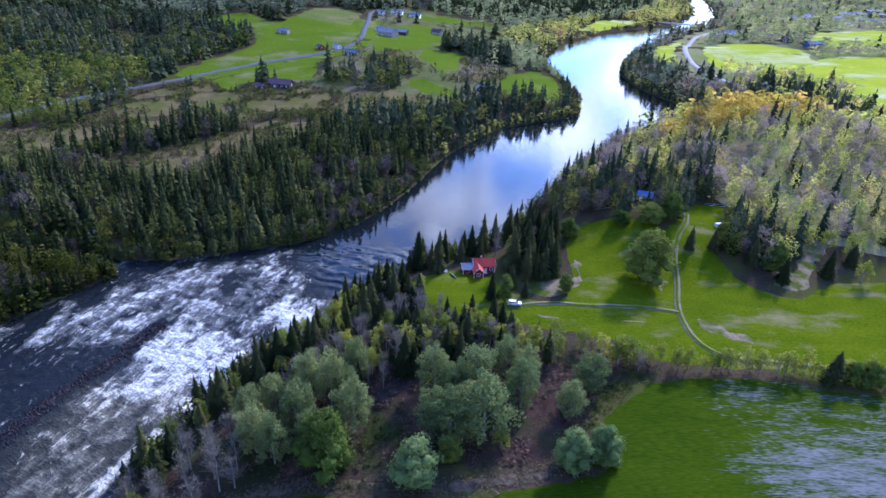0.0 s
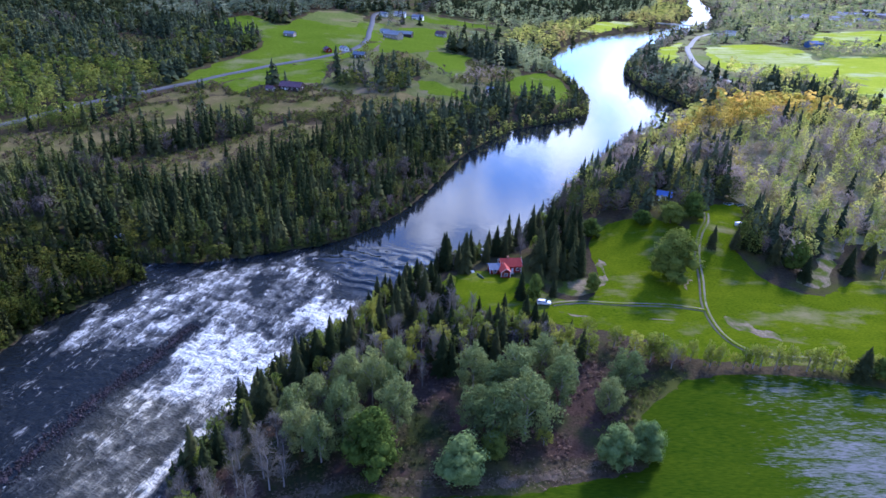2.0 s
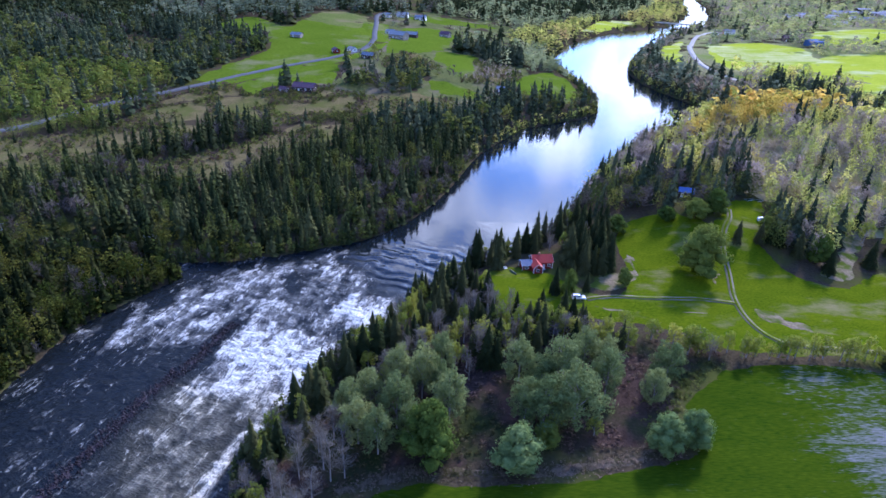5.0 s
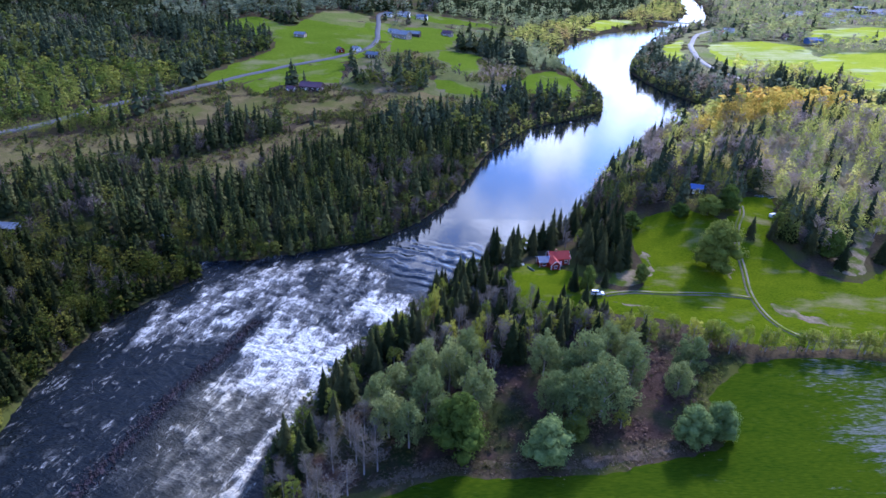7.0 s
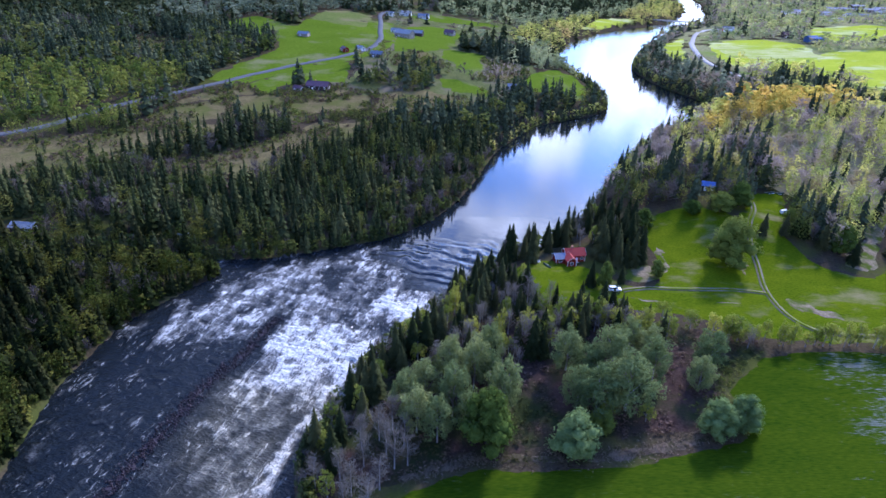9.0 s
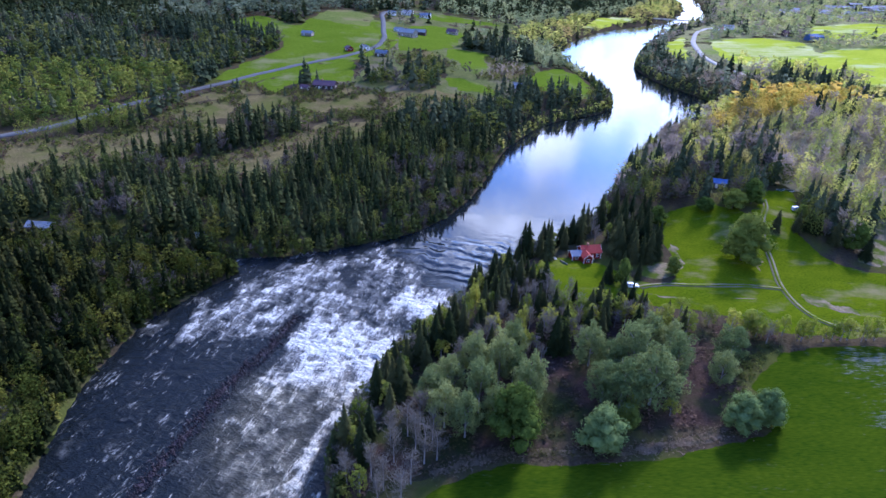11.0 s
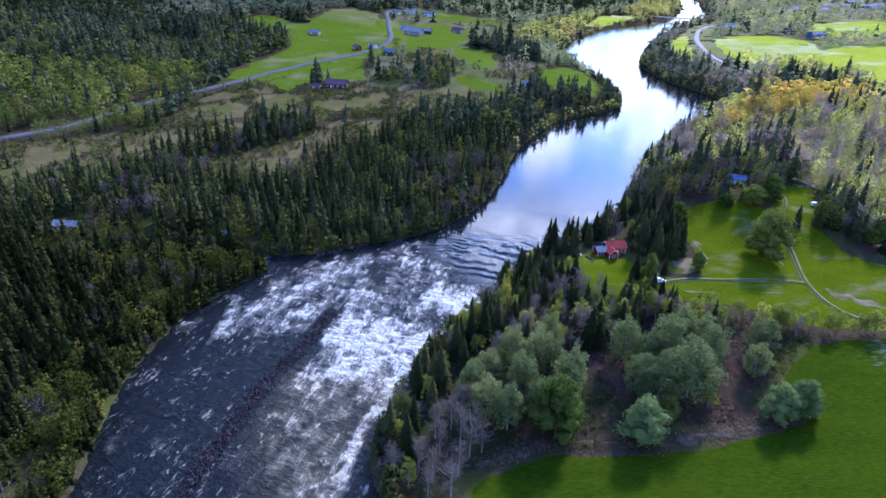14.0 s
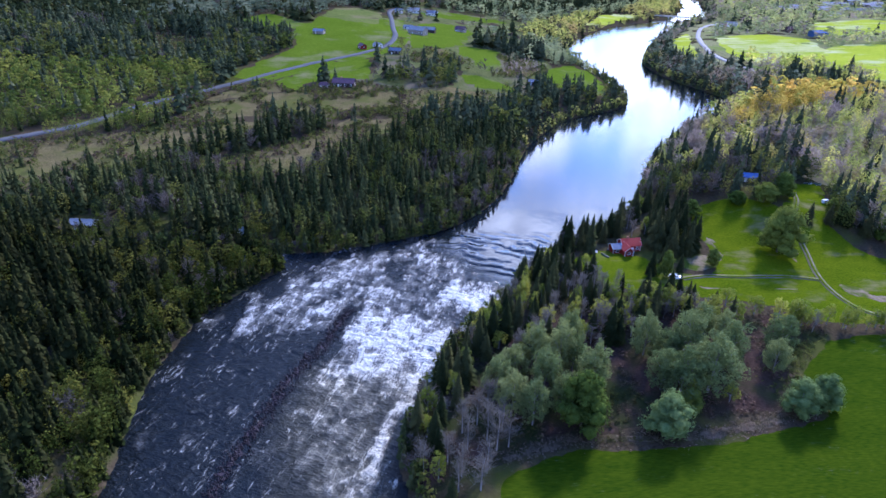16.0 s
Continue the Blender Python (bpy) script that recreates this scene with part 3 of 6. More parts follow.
FIELDS = {
    "near": [(-46, 83), (-42, 90), (-28, 96), (-14, 95), (1, 95), (16, 96), (28, 100), (37, 102), (45, 109), (42, 119),
             (53, 129), (61, 135), (84, 138), (108, 136), (124, 134), (190, 130), (220, 60), (120, 20), (0, 20), (-45, 50)],
    "home": [(-10, 174), (-6, 185), (4, 190), (16, 187), (24, 180), (30, 173), (39, 173), (46, 184), (48, 212), (57, 225), (73, 227), (82, 220),
             (88, 216), (103, 236), (119, 241), (108, 212), (103, 202), (110, 188), (124, 183), (145, 194), (175, 190), (185, 150),
             (133, 138.5), (106, 140), (81, 141), (64, 142.5), (54, 150), (31, 156), (11, 160), (1, 164)],
    "farm_a": [(-192, 432), (-190, 473), (-171, 530), (-170, 552), (-182, 583), (-241, 618), (-219, 689), (-172, 645), (-165, 689),
               (-113, 665), (-92, 703), (-86, 651), (-88, 578), (-111, 526), (-149, 485), (-171, 457)],
    "farm_b": [(-164, 428), (-143, 470), (-108, 513), (-99, 520), (-97, 473), (-95, 441), (-125, 440), (-136, 423), (-146, 408)],
    "farm_c": [(-70, 548), (-74, 582), (-72, 640), (-65, 703), (-27, 741), (4, 706), (-4, 650), (-12, 598), (-36, 560), (-55, 548)],
    "farm_e": [(-70, 789), (-39, 830), (48, 816), (53, 791), (2, 777), (-39, 769)],
    "farm_d": [(-21, 593), (8, 595), (20, 585), (16, 540), (12, 507), (-7, 481), (-18, 500), (-22, 521), (-30, 556)],
    "strip": [(-33, 473), (-13, 475), (6, 456), (15, 442), (12, 431), (-8, 432), (-25, 440)],
    "shore": [(41, 507), (75, 560), (91, 560), (95, 505), (87, 465), (79, 443), (60, 452), (38, 459)],
    "rail_a": [(257, 649), (286, 714), (327, 739), (373, 701), (374, 655), (305, 559), (264, 566), (246, 590)],
    "rail_b": [(302, 550), (367, 641), (453, 663), (480, 600), (400, 450), (316, 430), (306, 465), (328, 520)],
    "upper": [(-166, 677), (-159, 640), (-120, 652), (-95, 650), (-96, 700), (-101, 755), (-124, 768), (-154, 742)],
    "point": [(216, 675), (245, 735), (282, 800), (297, 808), (266, 738), (243, 680), (228, 615), (216, 590), (203, 600), (204, 640)],
    "far_left": [(175, 875), (215, 960), (275, 1005), (290, 995), (240, 935), (195, 885)],
    "top_a": [(447, 797), (557, 833), (540, 748), (405, 704)],
}
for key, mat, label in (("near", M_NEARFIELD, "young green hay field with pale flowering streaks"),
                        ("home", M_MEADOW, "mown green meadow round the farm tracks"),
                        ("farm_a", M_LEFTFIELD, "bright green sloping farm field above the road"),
                        ("farm_b", M_LEFTFIELD, "green farm field below the road"),
                        ("farm_c", M_LEFTFIELD, "green field round the farmsteads"),
                        ("farm_d", M_LEFTFIELD, "narrow green field between copses"),
                        ("farm_e", M_LEFTFIELD, "green field at the top of the farm valley"),
                        ("strip", M_LEFTFIELD, "small green meadow among the copses"),
                        ("shore", M_LEFTFIELD, "green field on the river point"),
                        ("upper", M_UPFIELD, "dull green upland pasture above the farm field"),
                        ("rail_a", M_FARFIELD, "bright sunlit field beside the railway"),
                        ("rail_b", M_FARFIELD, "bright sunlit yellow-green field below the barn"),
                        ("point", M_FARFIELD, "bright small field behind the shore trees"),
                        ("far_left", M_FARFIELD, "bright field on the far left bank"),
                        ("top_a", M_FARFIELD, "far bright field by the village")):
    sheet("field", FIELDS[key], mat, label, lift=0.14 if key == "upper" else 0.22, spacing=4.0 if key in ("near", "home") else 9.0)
CLEARINGS = {
    "a": [(-290, 285), (-248, 313), (-201, 329), (-168, 345), (-147, 340), (-178, 304), (-208, 271), (-224, 250), (-270, 245)],
    "b": [(-176, 280), (-140, 306), (-120, 330), (-105, 356), (-84, 358), (-60, 372), (-66, 346), (-88, 322), (-100, 306), (-114, 290), (-119, 274), (-126, 268), (-152, 273)],
    "c": [(-202, 334), (-200, 368), (-175, 390), (-159, 401), (-139, 409), (-100, 409), (-60, 431), (-28, 434), (-8, 423), (-18, 397), (-52, 382), (-87, 367), (-100, 360), (-123, 353), (-150, 355), (-174, 347)],
    "d": [(-296, 568), (-264, 562), (-237, 532), (-236, 484), (-261, 507)],
    "f": [(-198, 370), (-190, 402), (-166, 430), (-146, 408), (-136, 420), (-96, 440), (-92, 428), (-70, 424), (-100, 409), (-139, 409), (-175, 390)],
    "e": [(11, 566), (32, 556), (51, 541), (48, 516), (41, 495), (22, 478), (6, 470), (-3, 481), (12, 507)],
    "g": [(-68, 500), (-60, 545), (-34, 556), (-24, 520), (-20, 500), (-40, 500)],
}
for key in CLEARINGS:
    sheet("clearing", CLEARINGS[key], M_CLEARING, "tan and olive clear-felled heath with stumps", "clearing", spacing=7.0, wobble=3.0)
sheet("field_patch", [(270, 668), (292, 684), (318, 684), (356, 652), (366, 622), (340, 604), (313, 602), (268, 618)], M_STRAW, "pale straw patch in the bright far field", "field", lift=0.45, spacing=6.0, wobble=4.0)
SOIL = {"a": [(50, 203), (53, 193), (51, 181), (45, 176), (35, 174), (29, 177), (34, 184), (40, 186), (46, 184), (48, 192)],
        "b": [(80.5, 167), (89, 167.5), (95, 161), (102, 156), (97, 152), (86, 154.5), (81, 159)],
        "c": [(146, 225), (156, 227), (151, 214), (142, 203), (128, 187), (121, 186), (118, 193), (131, 201)],
        "d": [(27, 164.4), (41, 163.4), (55, 163.2), (71, 162.9), (71, 159.4), (54, 159), (40, 159.4), (27, 161)],
        "e": [(77, 191), (82, 187), (78, 176), (73.5, 179)]}
for key in SOIL:
    sheet("bare_patch", SOIL[key], M_BARE, "dry pinkish-brown patch of dead grass and soil", "bare ground", lift=0.25, spacing=1.8, wobble=3.6, rim=2.2)
sheet("pasture", [(-121, 415), (-97, 473), (-99, 525), (-82, 560), (-84, 780), (-60, 850), (80, 850), (66, 700), (62, 560), (52, 490), (30, 450), (16, 430), (-18, 400)],
      M_PASTURE, "rough olive pasture between fields and copses", "pasture", lift=0.1, spacing=9.0, wobble=4.0)
FLOOR_RING = [(-66, 84), (-60, 112), (-44, 134), (-18, 152), (-14, 172), (0, 164), (30, 153), (60, 146), (62, 136), (52, 131), (40, 120), (44, 108), (28, 103), (-28, 99), (-46, 90)]
sheet("forest_floor", FLOOR_RING, M_FLOOR, "brown leaf litter and dead grass under the trees", "forest floor", lift=0.12, spacing=3.5, wobble=2.5)
sheet("grass_edge", [(-44, 94.5), (-28, 99.8), (-14, 99.6), (4, 98.8), (17, 100.6), (28, 104.2), (37, 106.0), (38, 103), (29, 100.3), (17, 96.8), (4, 95.4), (-14, 96.0), (-28, 96.8), (-43, 91.8)], M_DRYGRASS, "bleached dead grass along the field edge", "grass", lift=0.27, spacing=1.3, wobble=1.7, rim=1.9)
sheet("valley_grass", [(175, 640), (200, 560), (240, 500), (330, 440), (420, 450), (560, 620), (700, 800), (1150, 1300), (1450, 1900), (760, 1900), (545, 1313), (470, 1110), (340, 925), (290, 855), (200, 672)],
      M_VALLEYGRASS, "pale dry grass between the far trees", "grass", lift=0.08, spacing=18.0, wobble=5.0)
sheet("hill_glade", [(104, 262), (118, 240), (135, 226), (152, 219), (200, 208), (290, 215), (330, 330), (300, 415), (240, 430), (190, 395), (150, 365), (118, 320)], M_HILLGRASS, "dry pale grass on the open hill slope", "grass", spacing=6.0, wobble=5.0)


# ---- roads and tracks ----
def ribbon(name, points, width, mat, lift, parent=None, steps=8):
    line = smooth_line(points, steps)
    way = np.gradient(line, axis=0)
    way /= np.linalg.norm(way, axis=1)[:, None]
    side = np.column_stack([way[:, 1], -way[:, 0]])
    rows = []
    for s in (-0.5, -0.46, 0.0, 0.46, 0.5):
        p = line + side * width * s
        z = land_height(p[:, 0], p[:, 1]) + (lift if abs(s) < 0.49 else -0.3)
        rows.append(np.column_stack([p, z]))
    v = np.stack(rows, 1).reshape(-1, 3)
    ob = mesh_object(name, v, grid_faces(5, len(line)), mat, smooth=True)
    ob.parent = parent
    return ob


ROAD = [(-40, 800), (-66, 806), (-86, 795), (-93, 765), (-89, 712), (-85, 645), (-82, 605), (-87, 563), (-109, 524), (-147, 480), (-168, 452), (-181, 431), (-196, 410),
        (-211, 391), (-230, 365), (-244, 336), (-255, 322), (-269, 309), (-300, 285), (-360, 250)]
TRACK_A = [(98, 226), (95, 218), (90, 210), (86, 200), (83, 186), (79, 172), (78, 161), (79, 154), (82, 149), (87, 146), (103, 145), (129, 143), (170, 140)]
TRACK_B = [(78.5, 168.5), (69, 170), (51, 169.5), (37, 170), (28, 167.5)]
RAILWAY = [(236, 530), (232, 575), (234, 610), (251, 680), (278, 745), (308, 812), (336, 862), (362, 900), (410, 930)]
tagged(ribbon("verge", ROAD[4:12], 30.0, M_LEFTFIELD, 0.14), "green grass verge along the country road", "verge", kind="structure")
tagged(ribbon("road", ROAD, 5.2, M_ASPHALT, 0.55), "grey asphalt country road curving through the fields", "road", kind="structure")
tagged(ribbon("railway_bed", RAILWAY, 5.5, M_PALE_ROAD, 0.6), "pale gravel bed curving along the far bank", "road", kind="structure")
for line in (TRACK_A, TRACK_B):
    track = tagged(ribbon("farm_track", line, 2.3, M_GRAVEL, 0.30), "gravel farm track with a grassy middle strip", "track", kind="structure")
    ribbon("grass_strip", line, 0.8, M_MEADOW, 0.36, track)["label"] = "grass between the wheel ruts"

# ---- river ----
def soft_ring(x, y, ring, soft):
    """1 within a plan ring, 0 outside, with a soft rim."""
    line = smooth_line(ring, 4, closed=True)
    d = line_distance(x, y, np.vstack([line, line[:1]]))
    return step(-soft, soft, np.where(inside(x, y, line), d, -d))


BREAKER = [(-84, 160), (-71, 164), (-59, 155), (-46, 148), (-50, 136), (-57, 123), (-68, 118), (-79, 128), (-90, 130), (-85, 138), (-87, 150)]
RUN_OUT = [(-92, 134), (-96, 118), (-98, 104), (-92, 84), (-74, 84), (-70, 105), (-60, 122), (-75, 131)]
UPPER_RIFFLE = [(-117, 162), (-107, 181), (-91, 198), (-75, 203), (-72, 186), (-66, 176), (-61, 170), (-70, 161), (-85, 159), (-93, 151), (-102, 146), (-112, 150)]
SIDE_BREAKER = [(-55, 172), (-46, 180), (-32, 170), (-33, 162), (-46, 154), (-53, 162)]
CROSS_WAVES = [(-75, 198), (-60, 212), (-50, 197), (-40, 180), (-53, 173), (-61, 172), (-68, 178)]
POOL = [(-78, 169), (-66, 172), (-53, 165), (-54, 152), (-61, 154), (-70, 162)]


def rapids_shape(x, y, d):
    """Foam, chop and silt on the falling reach, by where the water breaks."""
    s = y - 0.25 * (x + 60)
    fast = 1 - step(200, 224, y + 1.1 * (x + 60))
    weir = line_distance(x, y, np.array([(-86, 160), (-92, 143), (-98, 131), (-102, 120), (-106, 107), (-110, 95), (-114, 60)], float))
    wu, wv = x * 0.94 - y * 0.34, x * 0.34 + y * 0.94
    x0, y0 = x, y
    x = x + 13 * (fbm(wu / 6, wv / 13, 4, 33) - 0.47)
    y = y + 17 * (fbm(wu / 5, wv / 12, 4, 35) - 0.47)
    silt = soft_ring(x, y, RUN_OUT, 9)
    foam = 0.28 * fast
    foam = np.maximum(foam, 0.55 * soft_ring(x, y, UPPER_RIFFLE, 11))
    foam = np.maximum(foam, 0.48 * soft_ring(x, y, CROSS_WAVES, 5))
    foam = np.maximum(foam, 0.45 * silt)
    foam = np.maximum(foam, 0.90 * soft_ring(x, y, SIDE_BREAKER, 4.5))
    foam = foam + (0.48 - foam) * soft_ring(x, y, POOL, 4)
    foam = np.maximum(foam, 0.92 * soft_ring(x, y, BREAKER, 7.0))
    edge = line_distance(x, y, np.array([(-56, 131), (-64, 121), (-70, 110), (-73, 98), (-77, 85)], float))
    foam = np.maximum(foam, 0.80 * np.exp(-(edge / 3.4) ** 2))
    foam = np.maximum(foam, bump(x, y, -117, 158, 4, 14, 0.60))
    x, y = x0, y0
    foam = foam * (0.36 + 1.28 * fbm(wu / 4, wv / 10, 4, 31))
    foam = np.where(weir < 2.4, foam * 0.55, foam)
    return foam, fast * (0.30 + 0.5 * np.clip(foam, 0, 1)), silt


def ridged(x, y, seed, sharp=2.6):
    """Crests of broken water, 0 to 1."""
    return np.clip(1 - sharp * np.abs(2 * fbm(x, y, 4, seed) - 0.94), 0, 1)


wx, wy = np.arange(-180, 50, 0.55), np.arange(50, 242.5, 0.55)
WX, WY = [a.ravel() for a in np.meshgrid(wx, wy)]
RD = river_distance(WX, WY)[2]
foam, chop, silt = rapids_shape(WX, WY, RD)
u, v = WX * 0.94 - WY * 0.34, WX * 0.34 + WY * 0.94  # across and along the stream
bend = 2.4 * fbm(u / 9, v / 9, 2, 44)
crest = 0.38 * ridged(u / 10 + bend, v / 5.5 + bend, 43, 3.2) + 0.32 * ridged(u / 4.0 + bend, v / 3.0 + bend, 41) + 0.30 * ridged(u / 1.5 + bend, v / 1.8, 51, 2.2)
swell = np.sin(v * 1.15 + 11 * fbm(u / 8, v / 10, 3, 47)) * step(166, 190, WY) * (1 - step(200, 222, WY)) * step(-80, -50, WX) * step(0.30, 0.62, fbm(u / 6, v / 6, 3, 49) + 0.08)
WZ = water_level(WX, WY) + np.clip(foam, 0.1, 1) * step(-0.2, 0.3, chop) * (1.5 * (crest - 0.35)) * step(0.05, 0.25, foam) + 0.26 * swell
foam = foam + (0.15 + 0.66 * np.clip(foam, 0, 1)) * (crest - 0.41) * step(0.15, 0.45, foam)
near_faces = grid_faces(len(wx), len(wy))
near_faces = near_faces[(RD[near_faces] < 2.5).any(1)]
far_line_y = np.concatenate([np.arange(WY.max(), 700, 5.0), np.arange(700, 1890, 14.0)])
far_rows, far_y = [], []
left_at = np.interp(far_line_y, LEFT_LINE[np.argmax(LEFT_LINE[:, 1] > 240):, 1], LEFT_LINE[np.argmax(LEFT_LINE[:, 1] > 240):, 0])
right_pts = RIGHT_LINE[::-1]
right_pts = right_pts[np.argmax(right_pts[:, 1] > 236):]
right_at = np.interp(far_line_y, right_pts[:, 1], right_pts[:, 0])
across = np.linspace(0, 1, 36)
FXX = (left_at - 14)[:, None] * (1 - across) + (right_at + 14)[:, None] * across
FYY = np.repeat(far_line_y[:, None], len(across), 1)
far_verts = np.column_stack([FXX.ravel(), FYY.ravel(), np.zeros(FXX.size)])
far_faces = grid_faces(len(across), len(far_line_y)) + len(WX)
sx, sy = np.meshgrid(np.linspace(-165, -50, 30), np.linspace(-420, WY.min(), 40))
south_verts = np.column_stack([sx.ravel(), sy.ravel(), np.full(sx.size, -4.4)])
south_faces = grid_faces(30, 40) + len(WX) + len(far_verts)
river = mesh_object("river", np.vstack([np.column_stack([WX, WY, WZ]), far_verts, south_verts]), np.vstack([near_faces, far_faces, south_faces]), M_WATER,
                    (("foam", np.concatenate([foam, np.zeros(len(far_verts)), np.full(len(south_verts), 0.3)])),
                     ("chop", np.concatenate([chop, np.full(len(far_verts), 0.02), np.full(len(south_verts), 0.4)])),
                     ("silt", np.concatenate([silt, np.zeros(len(far_verts)), np.zeros(len(south_verts))]))), smooth=True)
tagged(river, "dark river with white rapids below a still, sky-reflecting reach", "river", kind="structure")

# ---- trees ----
def rng_of(seed):
    return np.random.default_rng(seed)


def tube(points, radii, sides=6):
    """A tapered limb along places."""
    v, f = [], []
    for i, (p, r) in enumerate(zip(points, radii)):
        a = np.arange(sides) * 2 * math.pi / sides
        v.append(np.column_stack([p[0] + r * np.cos(a), p[1] + r * np.sin(a), np.full(sides, p[2])]))
        if i:
            for k in range(sides):
                a0, b0 = (i - 1) * sides + k, (i - 1) * sides + (k + 1) % sides
                f += [(a0, b0, b0 + sides), (a0, b0 + sides, a0 + sides)]
    return np.vstack(v), np.array(f)


def merge(pieces):
    vs, fs, base = [], [], 0
    for v, f in pieces:
        vs.append(v)
        fs.append(np.asarray(f) + base)
        base += len(v)
    return np.vstack(vs), np.vstack(fs)


def spruce_crown(seed, height, radius, tiers, blades, foot=0.08):
    """Drooping branches in uneven whorls: ragged, full below, narrow at the top."""
    r = rng_of(seed)
    v, f = [], []
    lift = height / tiers
    for i in range(tiers):
        t = i / (tiers - 1)
        spin = r.uniform(0, 7)
        whorl = r.uniform(0.82, 1.12)
        for k in range(blades):
            u = np.clip(t + r.uniform(-1.3, 1.3) / tiers, 0, 1)
            z = height * (foot + (0.97 - foot) * u ** 0.92)
            reach = radius * ((1 - u) ** 0.74 + 0.05) * whorl
            a = spin + (k + r.uniform(-0.3, 0.3)) * 2 * math.pi / blades
            q = reach * r.uniform(0.50, 1.18)
            drop = q * r.uniform(0.35, 0.75) + 0.35 * lift
            w = 2.9 * reach / blades * r.uniform(0.7, 1.25)
            ca, sa = math.cos(a), math.sin(a)
            m = 0.62 * q
            base = len(v)
            v += [(0, 0, z + 0.45 * lift), (m * ca - w * sa, m * sa + w * ca, z - 0.5 * drop), (q * ca, q * sa, z - drop), (m * ca + w * sa, m * sa - w * ca, z - 0.5 * drop)]
            f += [(base, base + 2, base + 1), (base, base + 3, base + 2)]
    v.append((0, 0, height * 1.03))
    top = len(v) - 1
    for k in range(4):
        a = k * math.pi / 2
        v.append((0.11 * radius * math.cos(a), 0.11 * radius * math.sin(a), height * 0.91))
        f.append((top, top + 1 + k, top + 1 + (k + 1) % 4))
    return np.array(v), np.array(f)


def bough_crown(seed, height, radius, boughs, cards, size, foot=0.14):
    """An open crown of upright boughs, each set with many small leaf sprays, gaps between them."""
    r = rng_of(seed)
    pieces = []
    per = cards // (boughs * 4)
    for i in range(boughs):
        out = radius * 0.82 * math.sqrt((i + 0.4) / boughs)
        a = i * 2.4 + r.uniform(-0.4, 0.4)
        crown_top = height * (1 - 0.40 * (out / radius) ** 2) * r.uniform(0.84, 1.0)
        crown_low = height * (foot + 0.10 * r.uniform(0, 1)) + (0 if out > 0.45 * radius else 0.25 * height)
        for k in range(4):
            z = crown_low + (crown_top - crown_low) * (k + r.uniform(0.2, 0.8)) / 4
            tall, wide = (crown_top - crown_low) * r.uniform(0.10, 0.18), radius * r.uniform(0.15, 0.29)
            lean = out * (0.75 + 0.30 * (1 - abs(2 * (k + 0.5) / 4 - 0.9)))
            c = np.array([lean * math.cos(a) + r.normal() * 0.11 * radius, lean * math.sin(a) + r.normal() * 0.11 * radius, z])
            d = r.normal(size=(per, 3))
            d /= np.linalg.norm(d, axis=1)[:, None]
            p = c + d * np.array([wide, wide, tall]) * (r.uniform(0.25, 1.0, (per, 1)) ** 0.5 * 1.12)
            nrm = d + r.normal(scale=0.5, size=(per, 3)) + (0, 0, 0.2)
            nrm /= np.linalg.norm(nrm, axis=1)[:, None]
            t1 = np.cross(nrm, r.normal(size=(per, 3)))
            t1 /= np.linalg.norm(t1, axis=1)[:, None]
            t2 = np.cross(nrm, t1)
            h = size * r.uniform(0.55, 1.3, (per, 1))
            quad = np.stack([p - t1 * h, p - t2 * h * 0.6 + nrm * h * 0.2, p + t1 * h, p + t2 * h * 0.6 + nrm * h * 0.2], 1).reshape(-1, 3)
            b = np.arange(per)[:, None] * 4
            pieces.append((quad, np.vstack([b + np.array([0, 1, 2]), b + np.array([0, 2, 3])])))
    return merge(pieces)


